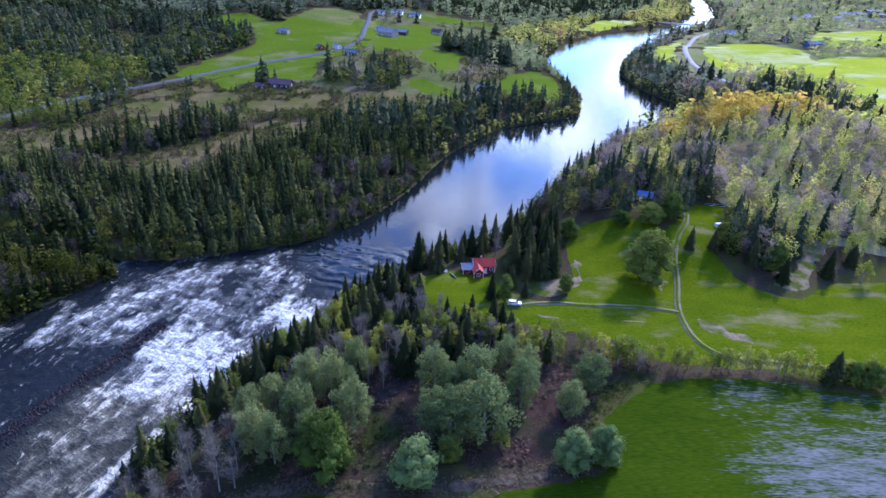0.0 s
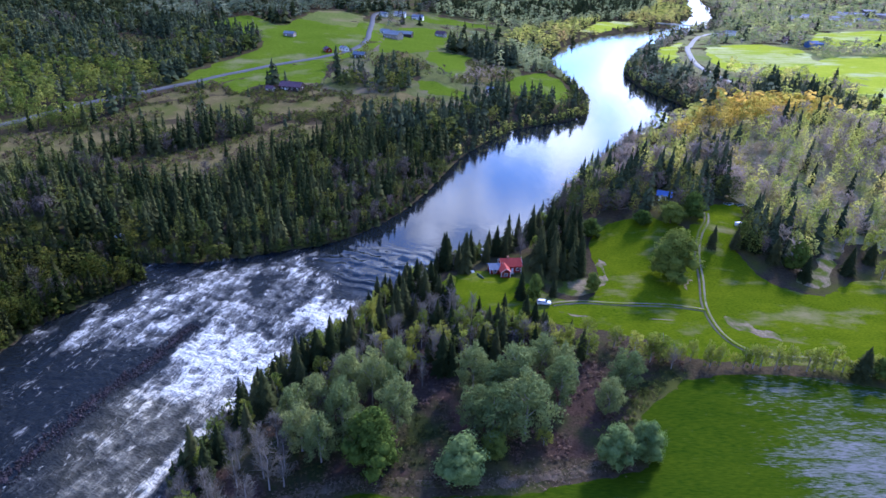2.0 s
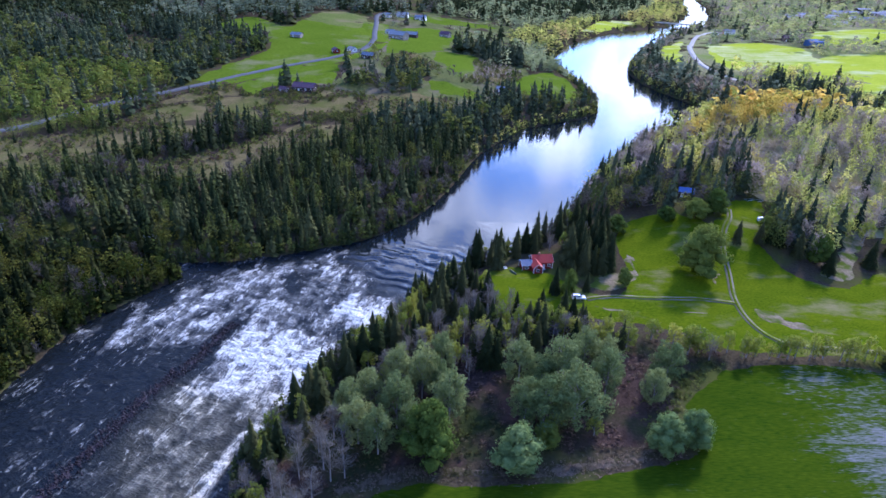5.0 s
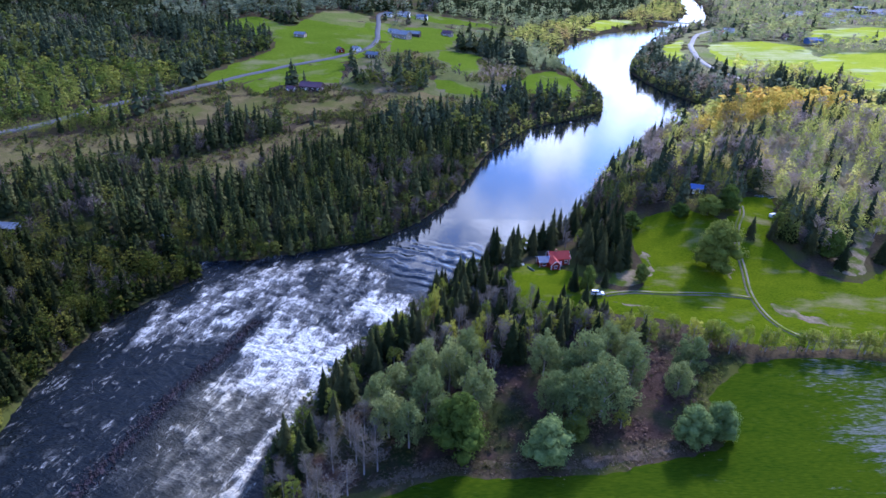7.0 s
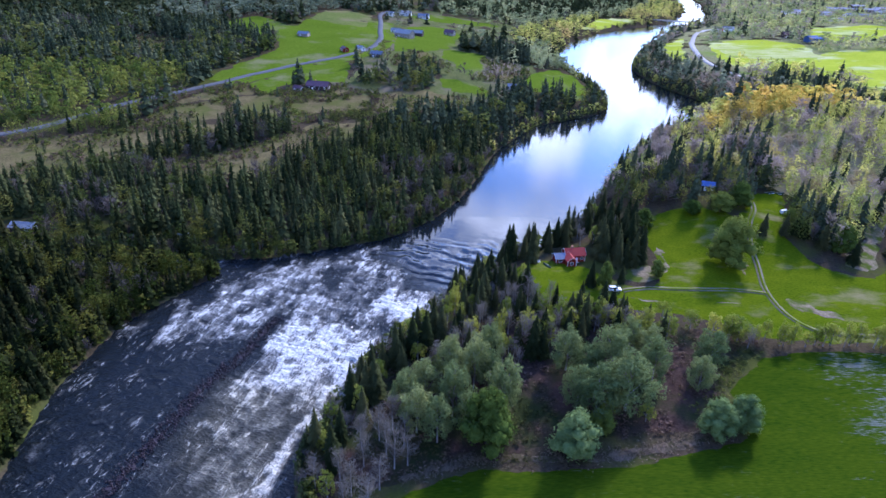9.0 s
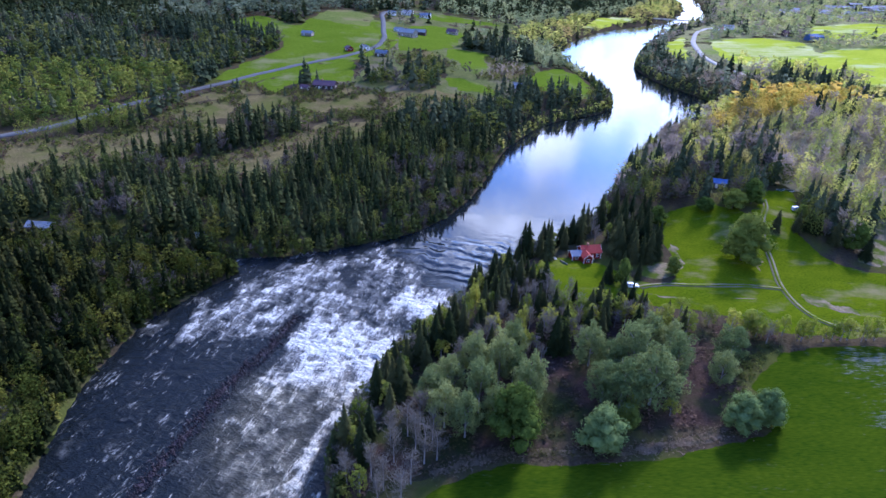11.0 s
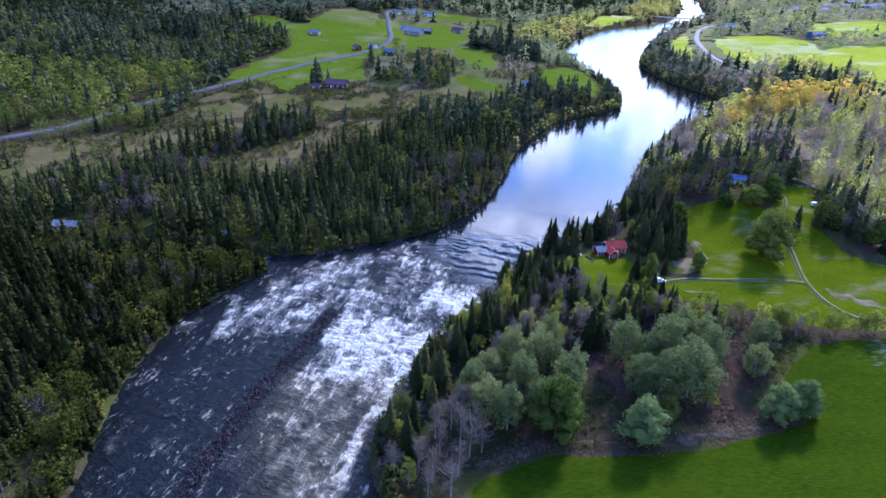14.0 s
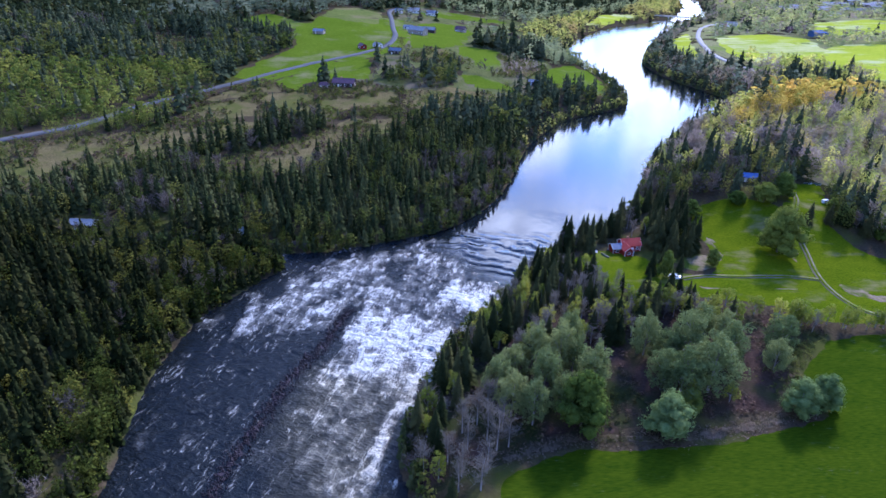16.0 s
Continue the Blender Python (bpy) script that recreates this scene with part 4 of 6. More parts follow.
def leaf_crown(seed, height, radius, lobes, cards, size, foot=0.22, core=True):
    """A crown of many leaf clumps on uneven lobes, with gaps."""
    r = rng_of(seed)
    pieces = []
    v, f = [], []
    mid = height * (0.5 + foot / 2)
    for i in range(lobes):
        a = i * 2.4 + r.uniform(-0.5, 0.5)
        t = (i + 0.5) / lobes
        z = height * (foot + (0.92 - foot) * t)
        wide = math.sin(math.pi * min(0.28 + 0.66 * t, 1)) ** 0.8
        off = radius * (0.55 if lobes < 20 else 0.68) * wide * (r.uniform(0.5, 1.15) if lobes < 20 else r.uniform(0.3, 1.35))
        c = np.array([off * math.cos(a), off * math.sin(a), z])
        s = radius * (r.uniform(0.40, 0.60) if lobes < 20 else r.uniform(0.26, 0.64)) * (0.62 + 0.45 * wide) * (1 if lobes < 20 else 0.78)
        if core:
            bm = bmesh.new()
            bmesh.ops.create_icosphere(bm, subdivisions=1, radius=s * 0.72)
            bv = np.array([q.co[:] for q in bm.verts]) * r.uniform(0.8, 1.15, (len(bm.verts), 1)) + c
            bf = np.array([[q.index for q in t3.verts] for t3 in bm.faces])
            bm.free()
            pieces.append((bv, bf))
        n = max(4, int(cards / lobes))
        d = r.normal(size=(n, 3))
        d[:, 2] = np.where(d[:, 2] < -0.4, -d[:, 2] * 0.6, d[:, 2])
        d /= np.linalg.norm(d, axis=1)[:, None]
        p = c + d * s * r.uniform(0.72, 1.10, (n, 1)) * np.array([1, 1, 0.88 if lobes < 20 else 1.2])
        nrm = d + r.normal(scale=0.38, size=(n, 3))
        nrm /= np.linalg.norm(nrm, axis=1)[:, None]
        t1 = np.cross(nrm, r.normal(size=(n, 3)))
        t1 /= np.linalg.norm(t1, axis=1)[:, None]
        t2 = np.cross(nrm, t1)
        h = size * r.uniform(0.55, 1.25, (n, 1))
        quad = np.stack([p - t1 * h, p - t2 * h * 0.7 + nrm * h * 0.2, p + t1 * h, p + t2 * h * 0.7 + nrm * h * 0.2], 1).reshape(-1, 3)
        b = np.arange(n)[:, None] * 4
        pieces.append((quad, np.vstack([b + np.array([0, 1, 2]), b + np.array([0, 2, 3])])))
    return merge(pieces)


def bare_crown(seed, height, radius, limbs, twigs, width=0.07):
    """A leafless crown: limbs that fork into fine twigs."""
    r = rng_of(seed)
    v, f = [], []

    def sliver(a, b, w):
        d = b - a
        s = np.cross(d, r.normal(size=3))
        s = s / (np.linalg.norm(s) + 1e-6) * w
        base = len(v)
        v.extend([a - s, a + s, b])
        f.append((base, base + 1, base + 2))
    for i in range(limbs):
        t = r.uniform(0.22, 0.92)
        a = r.uniform(0, 6.3)
        root = np.array([0, 0, height * t * 0.8])
        reach = radius * (1.15 - 0.75 * t) * r.uniform(0.6, 1.1)
        tip = np.array([reach * math.cos(a), reach * math.sin(a), min(height * t * 0.8 + reach * r.uniform(0.7, 1.5), height)])
        sliver(root, tip, width * 1.4)
        for _ in range(twigs):
            s = r.uniform(0.3, 1.0)
            p = root + (tip - root) * s
            q = p + np.array([r.normal() * 0.22 * radius, r.normal() * 0.22 * radius, r.uniform(0.05, 0.4) * radius])
            sliver(p, q, width)
    return np.array(v), np.array(f)


def trunk_arrays(seed, height, thick, lean=0.02):
    r = rng_of(seed)
    pts = [(0, 0, -0.5)]
    for t in (0.0, 0.15, 0.4, 0.7, 0.95):
        pts.append((r.normal() * lean * height * t, r.normal() * lean * height * t, height * t))
    return tube(pts, [thick * 1.5, thick * 1.2, thick, thick * 0.75, thick * 0.45, thick * 0.1])


def tree_template(name, seed, kind):
    """A tree of nominal size at the origin: an Empty with trunk and crown (and limbs, where they show)."""
    ob = new(name)
    if kind == "spruce":
        array_part("trunk", *trunk_arrays(seed, 13, 0.17, 0.004), M_BARK, ob)
        array_part("crown", *spruce_crown(seed, 14, 2.6, 32, 12), M_SPRUCE, ob)
    elif kind == "bare":
        array_part("trunk", *trunk_arrays(seed, 11, 0.16), M_PALE_BARK, ob)
        array_part("crown", *bare_crown(seed, 13, 3.4, 46, 9, 0.05), M_TWIG, ob)
    else:
        mat = {"grey": M_GREYLEAF, "willow": M_WILLOW, "green": M_GREENLEAF, "yellow": M_YELLOWLEAF}[kind]
        foot = {"grey": 0.14, "willow": 0.04, "green": 0.12, "yellow": 0.2}[kind]
        cards, lobes = 5200, 46
        array_part("trunk", *trunk_arrays(seed, 10, 0.2), M_PALE_BARK if kind != "green" else M_BARK, ob)
        limb = []
        r = rng_of(seed + 5)
        for i in range(6):
            a, z = i * 1.1 + r.uniform(0, 0.5), 2.5 + i * 0.9
            limb.append(tube([(0, 0, z), (1.2 * math.cos(a), 1.2 * math.sin(a), z + 1.4), (2.4 * math.cos(a), 2.4 * math.sin(a), z + 3.2)], [0.10, 0.07, 0.02], 5))
        array_part("limb", *merge(limb), M_PALE_BARK if kind != "green" else M_BARK, ob)
        if kind == "grey":
            array_part("crown", *bough_crown(seed, 12.6, 4.6, 15, 6000, 0.20, foot), mat, ob)
        elif kind == "yellow":
            array_part("crown", *bough_crown(seed, 12.4, 3.6, 8, 900, 0.30, foot), mat, ob)
        else:
            array_part("crown", *leaf_crown(seed, 12, 4.3, lobes, cards, 0.23, foot), mat, ob)
    return ob


NOMINAL = {"spruce": (14.2, 2.6), "bare": (13, 3.4), "grey": (12.6, 4.5), "willow": (12.6, 4.5), "green": (12.6, 4.5), "yellow": (12.4, 3.6)}
TREE_TEXT = {
    "spruce": ("spruce_tree", "dark green narrow spruce with drooping branches", "spruce", "spruces by the river and farm"),
    "bare": ("leafless_tree", "leafless pale grey tree with fine twigs", "tree", "leafless trees near the field"),
    "grey": ("aspen_tree", "grey-green rounded broadleaf tree on brown ground", "tree", "grey-green trees near the field"),
    "willow": ("willow_tree", "silvery-green rounded willow at the field's edge", "tree", "willows at the field's edge"),
    "green": ("broadleaf_tree", "full fresh-green broadleaf tree on the meadow", "tree", "green trees on the meadow"),
    "yellow": ("birch_tree", "slender yellow-green birch in young leaf", "birch", "young birches along the track"),
}
templates, used = {}, {}


def plant(kind, x, y, height, radius, turn=None):
    name, label, category, group = TREE_TEXT[kind]
    i = len(used.setdefault(kind, []))
    key = (kind, i % (5 if kind in ("spruce", "grey") else 3))
    h0, r0 = NOMINAL[kind]
    turn = (i * 2.399) % 6.283 if turn is None else turn
    m = Matrix.LocRotScale((x, y, ground_z(x, y)), Euler((0, 0, turn)), (radius / r0, radius / r0, height / h0))
    if key not in templates:
        templates[key] = tagged(tree_template(name, 100 + 17 * key[1] + 1000 * len(kind), kind), label, category, group)
        templates[key].matrix_basis = m
        ob = templates[key]
    else:
        source = templates[key]
        ob = copy_thing(source, m @ Matrix.Diagonal((1 / source.scale[0], 1 / source.scale[1], 1 / source.scale[2], 1)))
    used[kind].append((x, y))
    return ob


GREY_TREES = [(35, 120, 11.7, 4.1), (5, 111, 16.4, 6.5), (13, 112, 19.0, 7.5), (23, 122, 16.1, 5.3), (12, 125, 18.0, 6.1), (1, 114, 13.9, 4.9),
              (25, 132, 12.8, 4.6), (1, 128, 15.0, 5.2), (20, 135, 12.9, 4.6), (6, 123, 13.3, 4.7), (42, 130, 12.5, 5.5),
              (-18, 113, 19.0, 5.2), (-31, 124, 16.1, 4.9), (-25, 122, 18.6, 4.5), (-31, 112, 18.9, 4.7), (-40, 107, 15.2, 4.9)]
GREY_TREES_B = [(-35, 104, 15.9, 4.5), (-20, 131, 14.6, 4.2), (-21, 122, 13.3, 4.1), (-43, 114, 14.8, 3.9), (-27, 107, 14.0, 4.2), (-38, 118, 14.5, 4.4)]
WILLOWS = [(-3, 99, 11.6, 5.8), (33, 104, 10.6, 4.8), (40, 105.5, 10.8, 4.3)]
GREEN_TREES = [(-23, 103, 17.2, 6.8), (72, 187, 19.0, 9.1), (43, 178, 7.1, 2.6), (50, 216, 8.4, 3.8), (90, 221, 11.0, 5.4), (81, 218, 9.4, 5.2), (107, 212, 7.0, 3.0),
               (71, 220, 6.0, 4.0), (22, 169, 11.0, 2.6), (121, 197, 12.6, 4.4), (116, 138, 7.4, 3.0), (121, 137, 8.0, 3.8), (5, 105, 8.0, 3.2)]
BIRCHES = [(-3, 150, 10.4, 4.2), (3, 148, 10.3, 4.2), (10, 148, 9.3, 3.8), (15, 148, 8.9, 3.8), (19, 145, 9.3, 4.3), (-3, 140, 11.1, 4.1), (-8, 143, 10.2, 3.6),
           (5, 144, 10.2, 3.7), (26, 143, 8.2, 3.4), (34, 142, 9.2, 3.9), (8, 110, 6.5, 2.5), (17, 108, 6.0, 2.3), (47, 141, 11.0, 3.7), (52, 141, 11.0, 4.0),
           (55, 142, 9.7, 3.4), (36, 152, 7.6, 3.0), (43, 147, 7.9, 3.0), (29, 146, 9.5, 2.9), (156, 209, 13.0, 4.2), (152, 194, 9.5, 3.4), (149, 214, 11.0, 3.4)]
LEAFLESS = [(-45, 96, 15.3, 3.6), (-47, 99, 14.8, 3.3), (-50, 84, 12.4, 4.0), (-42, 97, 11.4, 3.3), (-8, 136, 13.8, 3.1), (-10, 139, 13.0, 2.7), (57, 138, 9.0, 2.4),
            (-2, 138, 11.0, 2.7), (-54, 88, 12.6, 2.7), (-52, 96, 13.0, 2.8), (-30, 130, 14, 3.0), (-35, 127, 13, 3.0), (-26, 136, 13, 3.0), (-46, 108, 13, 3.0),
            (-57, 92, 12.2, 3.0), (-48, 90, 11.5, 3.2), (-53, 101, 13.5, 2.9), (-49, 104, 13.0, 3.1), (-43, 102, 12.0, 2.8), (-55, 84, 11.0, 3.0)]
SPRUCES = [(110, 137, 11.5, 3.6), (32, 141, 11.4, 1.9), (20, 153, 10.9, 2.6), (22, 150, 10.8, 2.2), (-9, 153, 11.5, 2.4), (-5, 149, 12.6, 2.5), (30, 148, 8.8, 1.9),
           (29, 173, 7.4, 1.9), (18, 171, 10.5, 2.4), (25, 178, 9.0, 2.1), (92, 203, 9.6, 2.5), (101, 204, 9.2, 2.7), (106, 205, 10.4, 3.0), (122, 191, 10.2, 3.0),
           (141, 197, 11.5, 3.2), (154, 205, 9.5, 3.2), (109, 204, 10.4, 3.0), (114, 199, 11.4, 3.2)]
for rows, kind in ((GREY_TREES, "grey"), (GREY_TREES_B, "grey"), (WILLOWS, "willow"), (GREEN_TREES, "green"), (BIRCHES, "yellow"), (LEAFLESS, "bare"), (SPRUCES, "spruce")):
    for row in rows:
        plant(kind, *row)
# saplings of the hedge between track and near field
rr = random.Random(7)
for i in range(30):
    plant("yellow", 52 + i * 2.9 + rr.uniform(-1, 1), 141.2 - i * 0.09 + rr.uniform(-1.2, 1.2), rr.uniform(5.5, 10.0), rr.uniform(1.8, 3.3))


def scatter_in(ring, spacing, seed):
    r = random.Random(seed)
    ring = np.array(ring, float)
    (x0, y0), (x1, y1) = ring.min(0), ring.max(0)
    out = []
    y = y0
    while y < y1:
        x = x0
        while x < x1:
            out.append((x + r.uniform(-0.45, 0.45) * spacing, y + r.uniform(-0.45, 0.45) * spacing))
            x += spacing
        y += spacing
    p = np.array(out)
    d = river_distance(p[:, 0], p[:, 1])[2]
    return p[inside(p[:, 0], p[:, 1], ring) & (d > 2.2)], r


# spruces along the bank, the grove round the house, and the mixed wood between
BANK = [(-72, 78), (-76, 100), (-70, 118), (-62, 136), (-52, 150), (-40, 165), (-28, 180), (-14, 194), (-6, 190), (-14, 178), (-16, 165), (-18, 152), (-30, 142), (-42, 128), (-52, 112), (-57, 96), (-56, 78)]
GROVE = [(-14, 200), (-8, 184), (-2, 184), (4, 191), (8, 197), (20, 199), (26, 200), (34, 214), (44, 218), (40, 250), (20, 222), (2, 210)]
BESIDE = [(-12, 190), (-4, 188), (3, 193), (7, 200), (2, 207), (-10, 198)]
CLUMP = [(26, 186), (30, 181), (41, 186), (45, 200), (44, 216), (34, 212), (27, 200)]
BETWEEN = [(-46, 116), (-30, 142), (-18, 152), (-15, 178), (-6, 176), (0, 162), (10, 157), (30, 153), (30, 145), (2, 138), (-12, 126), (-30, 130)]
for ring, spacing, low, high, seed, shares in ((BANK, 4.4, 7.5, 15, 3, (0.58, 0.76)), (BESIDE, 3.9, 8, 14, 8, (0.70, 0.88)), (GROVE, 6.2, 9, 17, 4, (0.78, 0.88)), (CLUMP, 3.9, 11, 17, 6, (0.86, 0.92)), (BETWEEN, 4.2, 8, 15, 5, (0.46, 0.80))):
    spots, r = scatter_in(ring, spacing, seed)
    for x, y in spots:
        roll = r.random()
        if roll < shares[0]:
            h = r.uniform(low, high)
            plant("spruce", x, y, h, h * r.uniform(0.18, 0.26))
        elif roll < shares[1]:
            plant("bare", x, y, r.uniform(7, 12), r.uniform(1.8, 3.0))
        else:
            plant("yellow", x, y, r.uniform(6, 10), r.uniform(1.8, 2.8))


# ---- woods: too many to count ----
def wood(name, label, variants, spots, mat, seed):
    """One mesh of many trees, each turned, sized and tinted by itself. spots: x, y, z, height scale, width scale."""
    if len(spots) == 0:
        return None
    r = rng_of(seed)
    vs, fs, ts, base = [], [], [], 0
    pick = r.integers(0, len(variants), len(spots))
    for k, (v, f) in enumerate(variants):
        s = spots[pick == k]
        if len(s) == 0:
            continue
        a = r.uniform(0, 6.283, len(s))
        ca, sa = np.cos(a)[:, None], np.sin(a)[:, None]
        x = (v[None, :, 0] * ca - v[None, :, 1] * sa) * s[:, 4:5] + s[:, 0:1]
        y = (v[None, :, 0] * sa + v[None, :, 1] * ca) * s[:, 4:5] + s[:, 1:2]
        z = v[None, :, 2] * s[:, 3:4] + s[:, 2:3]
        vs.append(np.stack([x, y, z], -1).reshape(-1, 3))
        fs.append((f[None] + (base + np.arange(len(s)) * len(v))[:, None, None]).reshape(-1, 3))
        ts.append(np.repeat(r.uniform(0, 1, len(s)), len(v)))
        base += len(s) * len(v)
    ob = mesh_object(name, np.vstack(vs), np.vstack(fs), mat, (("tint", np.concatenate(ts)),))
    return tagged(ob, label, "forest", kind="stuff")


def candidates(x0, x1, y0, y1, spacing, seed):
    r = rng_of(seed)
    x, y = np.meshgrid(np.arange(x0, x1, spacing), np.arange(y0, y1, spacing))
    x, y = x.ravel() + r.uniform(-0.5, 0.5, x.size) * spacing, y.ravel() + r.uniform(-0.5, 0.5, x.size) * spacing
    keep = (x > -80 - 0.76 * (y + 12)) & (x < 20 + 0.78 * (y + 5)) & ((y < 860) | (x > -40))
    return x[keep], y[keep]


HOME_GROUND = [(-80, 60), (-80, 100), (-60, 150), (-16, 200), (10, 216), (36, 236), (60, 229), (92, 222), (106, 200), (118, 196), (136, 209), (150, 222), (180, 212), (300, 196), (300, 0), (-60, 0)]


VILLAGE = ((350, 845, 8, 11, M_WHITE, M_TILE_ROOF), (366, 862, 8, 12, M_RED_WALL, M_RED_ROOF), (361, 834, 8, 11, M_WHITE, M_PALE_ROOF), (384, 890, 7, 10, M_WHITE, M_GREY_ROOF),
           (374, 876, 6, 9, M_RED_WALL, M_PALE_ROOF), (692, 1150, 12, 24, M_WHITE, M_GREY_ROOF), (705, 1124, 12, 22, M_WOOD, M_GREY_ROOF), (752, 1176, 12, 26, M_DARK_WALL, M_GREY_ROOF),
           (596, 984, 11, 18, M_WHITE, M_PALE_ROOF), (655, 1040, 11, 20, M_WHITE, M_GREY_ROOF), (728, 1102, 12, 24, M_DARK_WALL, M_GREY_ROOF), (680, 1002, 10, 16, M_WHITE, M_PALE_ROOF),
           (660, 1020, 10, 18, M_WOOD, M_GREY_ROOF), (586, 1100, 12, 26, M_WHITE, M_PALE_ROOF), (618, 1124, 12, 24, M_WHITE, M_GREY_ROOF), (714, 1060, 11, 20, M_WOOD, M_GREY_ROOF),
           (640, 1080, 11, 20, M_WHITE, M_PALE_ROOF), (758, 1120, 12, 22, M_WHITE, M_GREY_ROOF))


def stands(x, y):
    """What grows where: spruce, leaf or bare, with heights; nothing on fields, roads and water."""
    dl, dr, d = river_distance(x, y)
    west = dl < dr
    free = d > 0.6
    for ring in FIELDS.values():
        free &= ~inside(x, y, smooth_line(ring, 4, closed=True))
    free &= ~inside(x, y, np.array(HOME_GROUND, float))
    for line, gap in ((ROAD, 7), (RAILWAY, 9), (TRACK_A, 4)):
        free &= line_distance(x, y, smooth_line(line, 4)) > gap
    felled = np.zeros(x.shape, bool)
    for ring in CLEARINGS.values():
        felled |= inside(x, y, smooth_line(ring, 4, closed=True)) | inside(x, y + 8, smooth_line(ring, 4, closed=True))
    free &= line_distance(x, y, np.array([(-203, 214), (-190, 214)], float)) > 7
    free &= line_distance(x, y, smooth_line(ROAD[4:12], 4)) > 15
    free &= (line_distance(x, y, smooth_line(RAILWAY, 4)) > 17) | (y < 545)
    for house in VILLAGE:
        free &= (np.hypot(x - house[0] + 6, y - house[1] + 9) > (28 if house[1] < 920 else 19)) & (np.hypot(x - house[0] + 16, y - house[1] + 26) > 14)
    free &= line_distance(x, y, np.array([(84, 233), (86, 241)], float)) > 5
    free &= line_distance(x, y, np.array([(-114, 424), (-60, 613)], float)[:1].repeat(2, 0)) > 16
    return west, d, free, felled


DARK_STANDS = (([(210, 470), (224, 505), (285, 520), (310, 470), (270, 440), (235, 430)], 0.6), ([(40, 205), (57, 268), (70, 290), (84, 280), (96, 262), (104, 240), (90, 222)], 0.34),
               ([(104, 234), (118, 236), (132, 218), (158, 202), (120, 183), (104, 191), (102, 210)], 0.40), ([(110, 240), (118, 243), (121, 233), (112, 230)], 0.9),
               ([(236, 410), (262, 395), (330, 410), (330, 440), (268, 452), (230, 430)], 0.62))


COPSES = ([(-92, 434), (-63, 441), (-66, 465), (-87, 461)], [(-59, 434), (-40, 436), (-21, 448), (-21, 501), (-59, 493)],
          [(-6, 592), (28, 560), (56, 566), (60, 610), (40, 640), (-4, 640)])
FARM_LAND = [(-121, 410), (-97, 473), (-99, 525), (-80, 560), (-84, 780), (-60, 850), (80, 850), (60, 700), (62, 560), (52, 490), (30, 450), (16, 430), (-18, 397)]


def sort_woods(x, y, seed):
    r = rng_of(seed)
    west, d, free, felled = stands(x, y)
    n = len(x)
    p_spruce, p_leaf = np.full(n, 0.66), np.full(n, 0.29)
    p_spruce, p_leaf = np.where(west & (y > 560) & (x < -100), 0.88, p_spruce), np.where(west & (y > 560) & (x < -100), 0.10, p_leaf)
    patch = fbm(x / 40, y / 40, 3, 61)
    young = west & (x < -205) & (y > 296) & (y < 452)
    p_spruce = np.where(young, 0.14, p_spruce)
    p_leaf = np.where(young, 0.84, p_leaf)
    belt = west & inside(x, y, np.array([(-330, 640), (-250, 640), (-215, 700), (-150, 690), (-140, 790), (-330, 780)], float))
    p_spruce = np.where(belt, 0.12, p_spruce)
    p_leaf = np.where(belt, 0.80, p_leaf)
    mixed = west & (y > 500) & (x > -110)
    mixed &= (x > -20)
    p_spruce = np.where(mixed, 0.12, p_spruce)
    p_leaf = np.where(mixed, 0.78, p_leaf)
    p_spruce = np.where(mixed & (y > 860) & (d > 70), 0.7, p_spruce)
    copse = np.any([inside(x, y, np.array(ring, float)) for ring in COPSES], axis=0)
    p_spruce = np.where(copse, np.where(y > 550, 0.82, 0.52), p_spruce)
    p_leaf = np.where(copse, np.where(y > 550, 0.12, 0.44), p_leaf)
    open_farm = inside(x, y, np.array(FARM_LAND, float)) & ~copse
    p_spruce = np.where(open_farm, 0.12, p_spruce)
    p_leaf = np.where(open_farm, 0.38, p_leaf)
    shore = west & (d < 7) & (y > 205)
    p_spruce = np.where(shore, 0.45, p_spruce)
    p_leaf = np.where(shore, 0.42, p_leaf)
    head = west & (y < 205)
    p_spruce = np.where(head, 0.89, p_spruce)
    p_leaf = np.where(head, 0.10, p_leaf)
    tip = head & (d < 15)
    p_spruce = np.where(tip, 0.34, p_spruce)
    p_leaf = np.where(tip, 0.62, p_leaf)
    hill = ~west
    p_spruce = np.where(hill, np.where(d < 34, np.where(y > 290, 0.22, 0.40), 0.07), p_spruce)
    p_leaf = np.where(hill, np.where(d < 34, 0.24, 0.55), p_leaf)
    grove = fbm(x / 20, y / 20, 3, 68)
    inner = hill & (d > 14) & (y < 420)
    shade_side = inner & (x < 112 + 30 * (grove - 0.45)) & (y < 272 + 40 * (grove - 0.45))
    shoulder = inner & ~shade_side & (x < 132)
    p_spruce = np.where(inner, np.where(shade_side, 0.24, 0.04), p_spruce)
    p_leaf = np.where(inner, np.where(shade_side, 0.42, np.where(shoulder, 0.40, np.where(grove > 0.44, 0.66, 0.40))), p_leaf)
    back = hill & (y > 395) & (y < 720) & (d < 45)
    grey = inside(x, y, np.array([(186, 455), (215, 450), (232, 490), (215, 520), (185, 510)], float))
    p_spruce = np.where(back, np.where(grey, 0.06, np.where(grove > 0.45, 0.52, 0.30)), p_spruce)
    p_leaf = np.where(back, np.where(grey, 0.14, 0.42), p_leaf)
    for ring, share in DARK_STANDS:
        dark = hill & inside(x, y, np.array(ring, float))
        p_spruce = np.where(dark, share, p_spruce)
        p_leaf = np.where(dark, 0.6 * (1 - share), p_leaf)
    p_spruce = np.clip(p_spruce + (patch - 0.44) * np.where(hill, 0.35, np.where(head, 0.15, 1.1)) * ~young, 0.03, 0.97)
    roll = r.random(n)
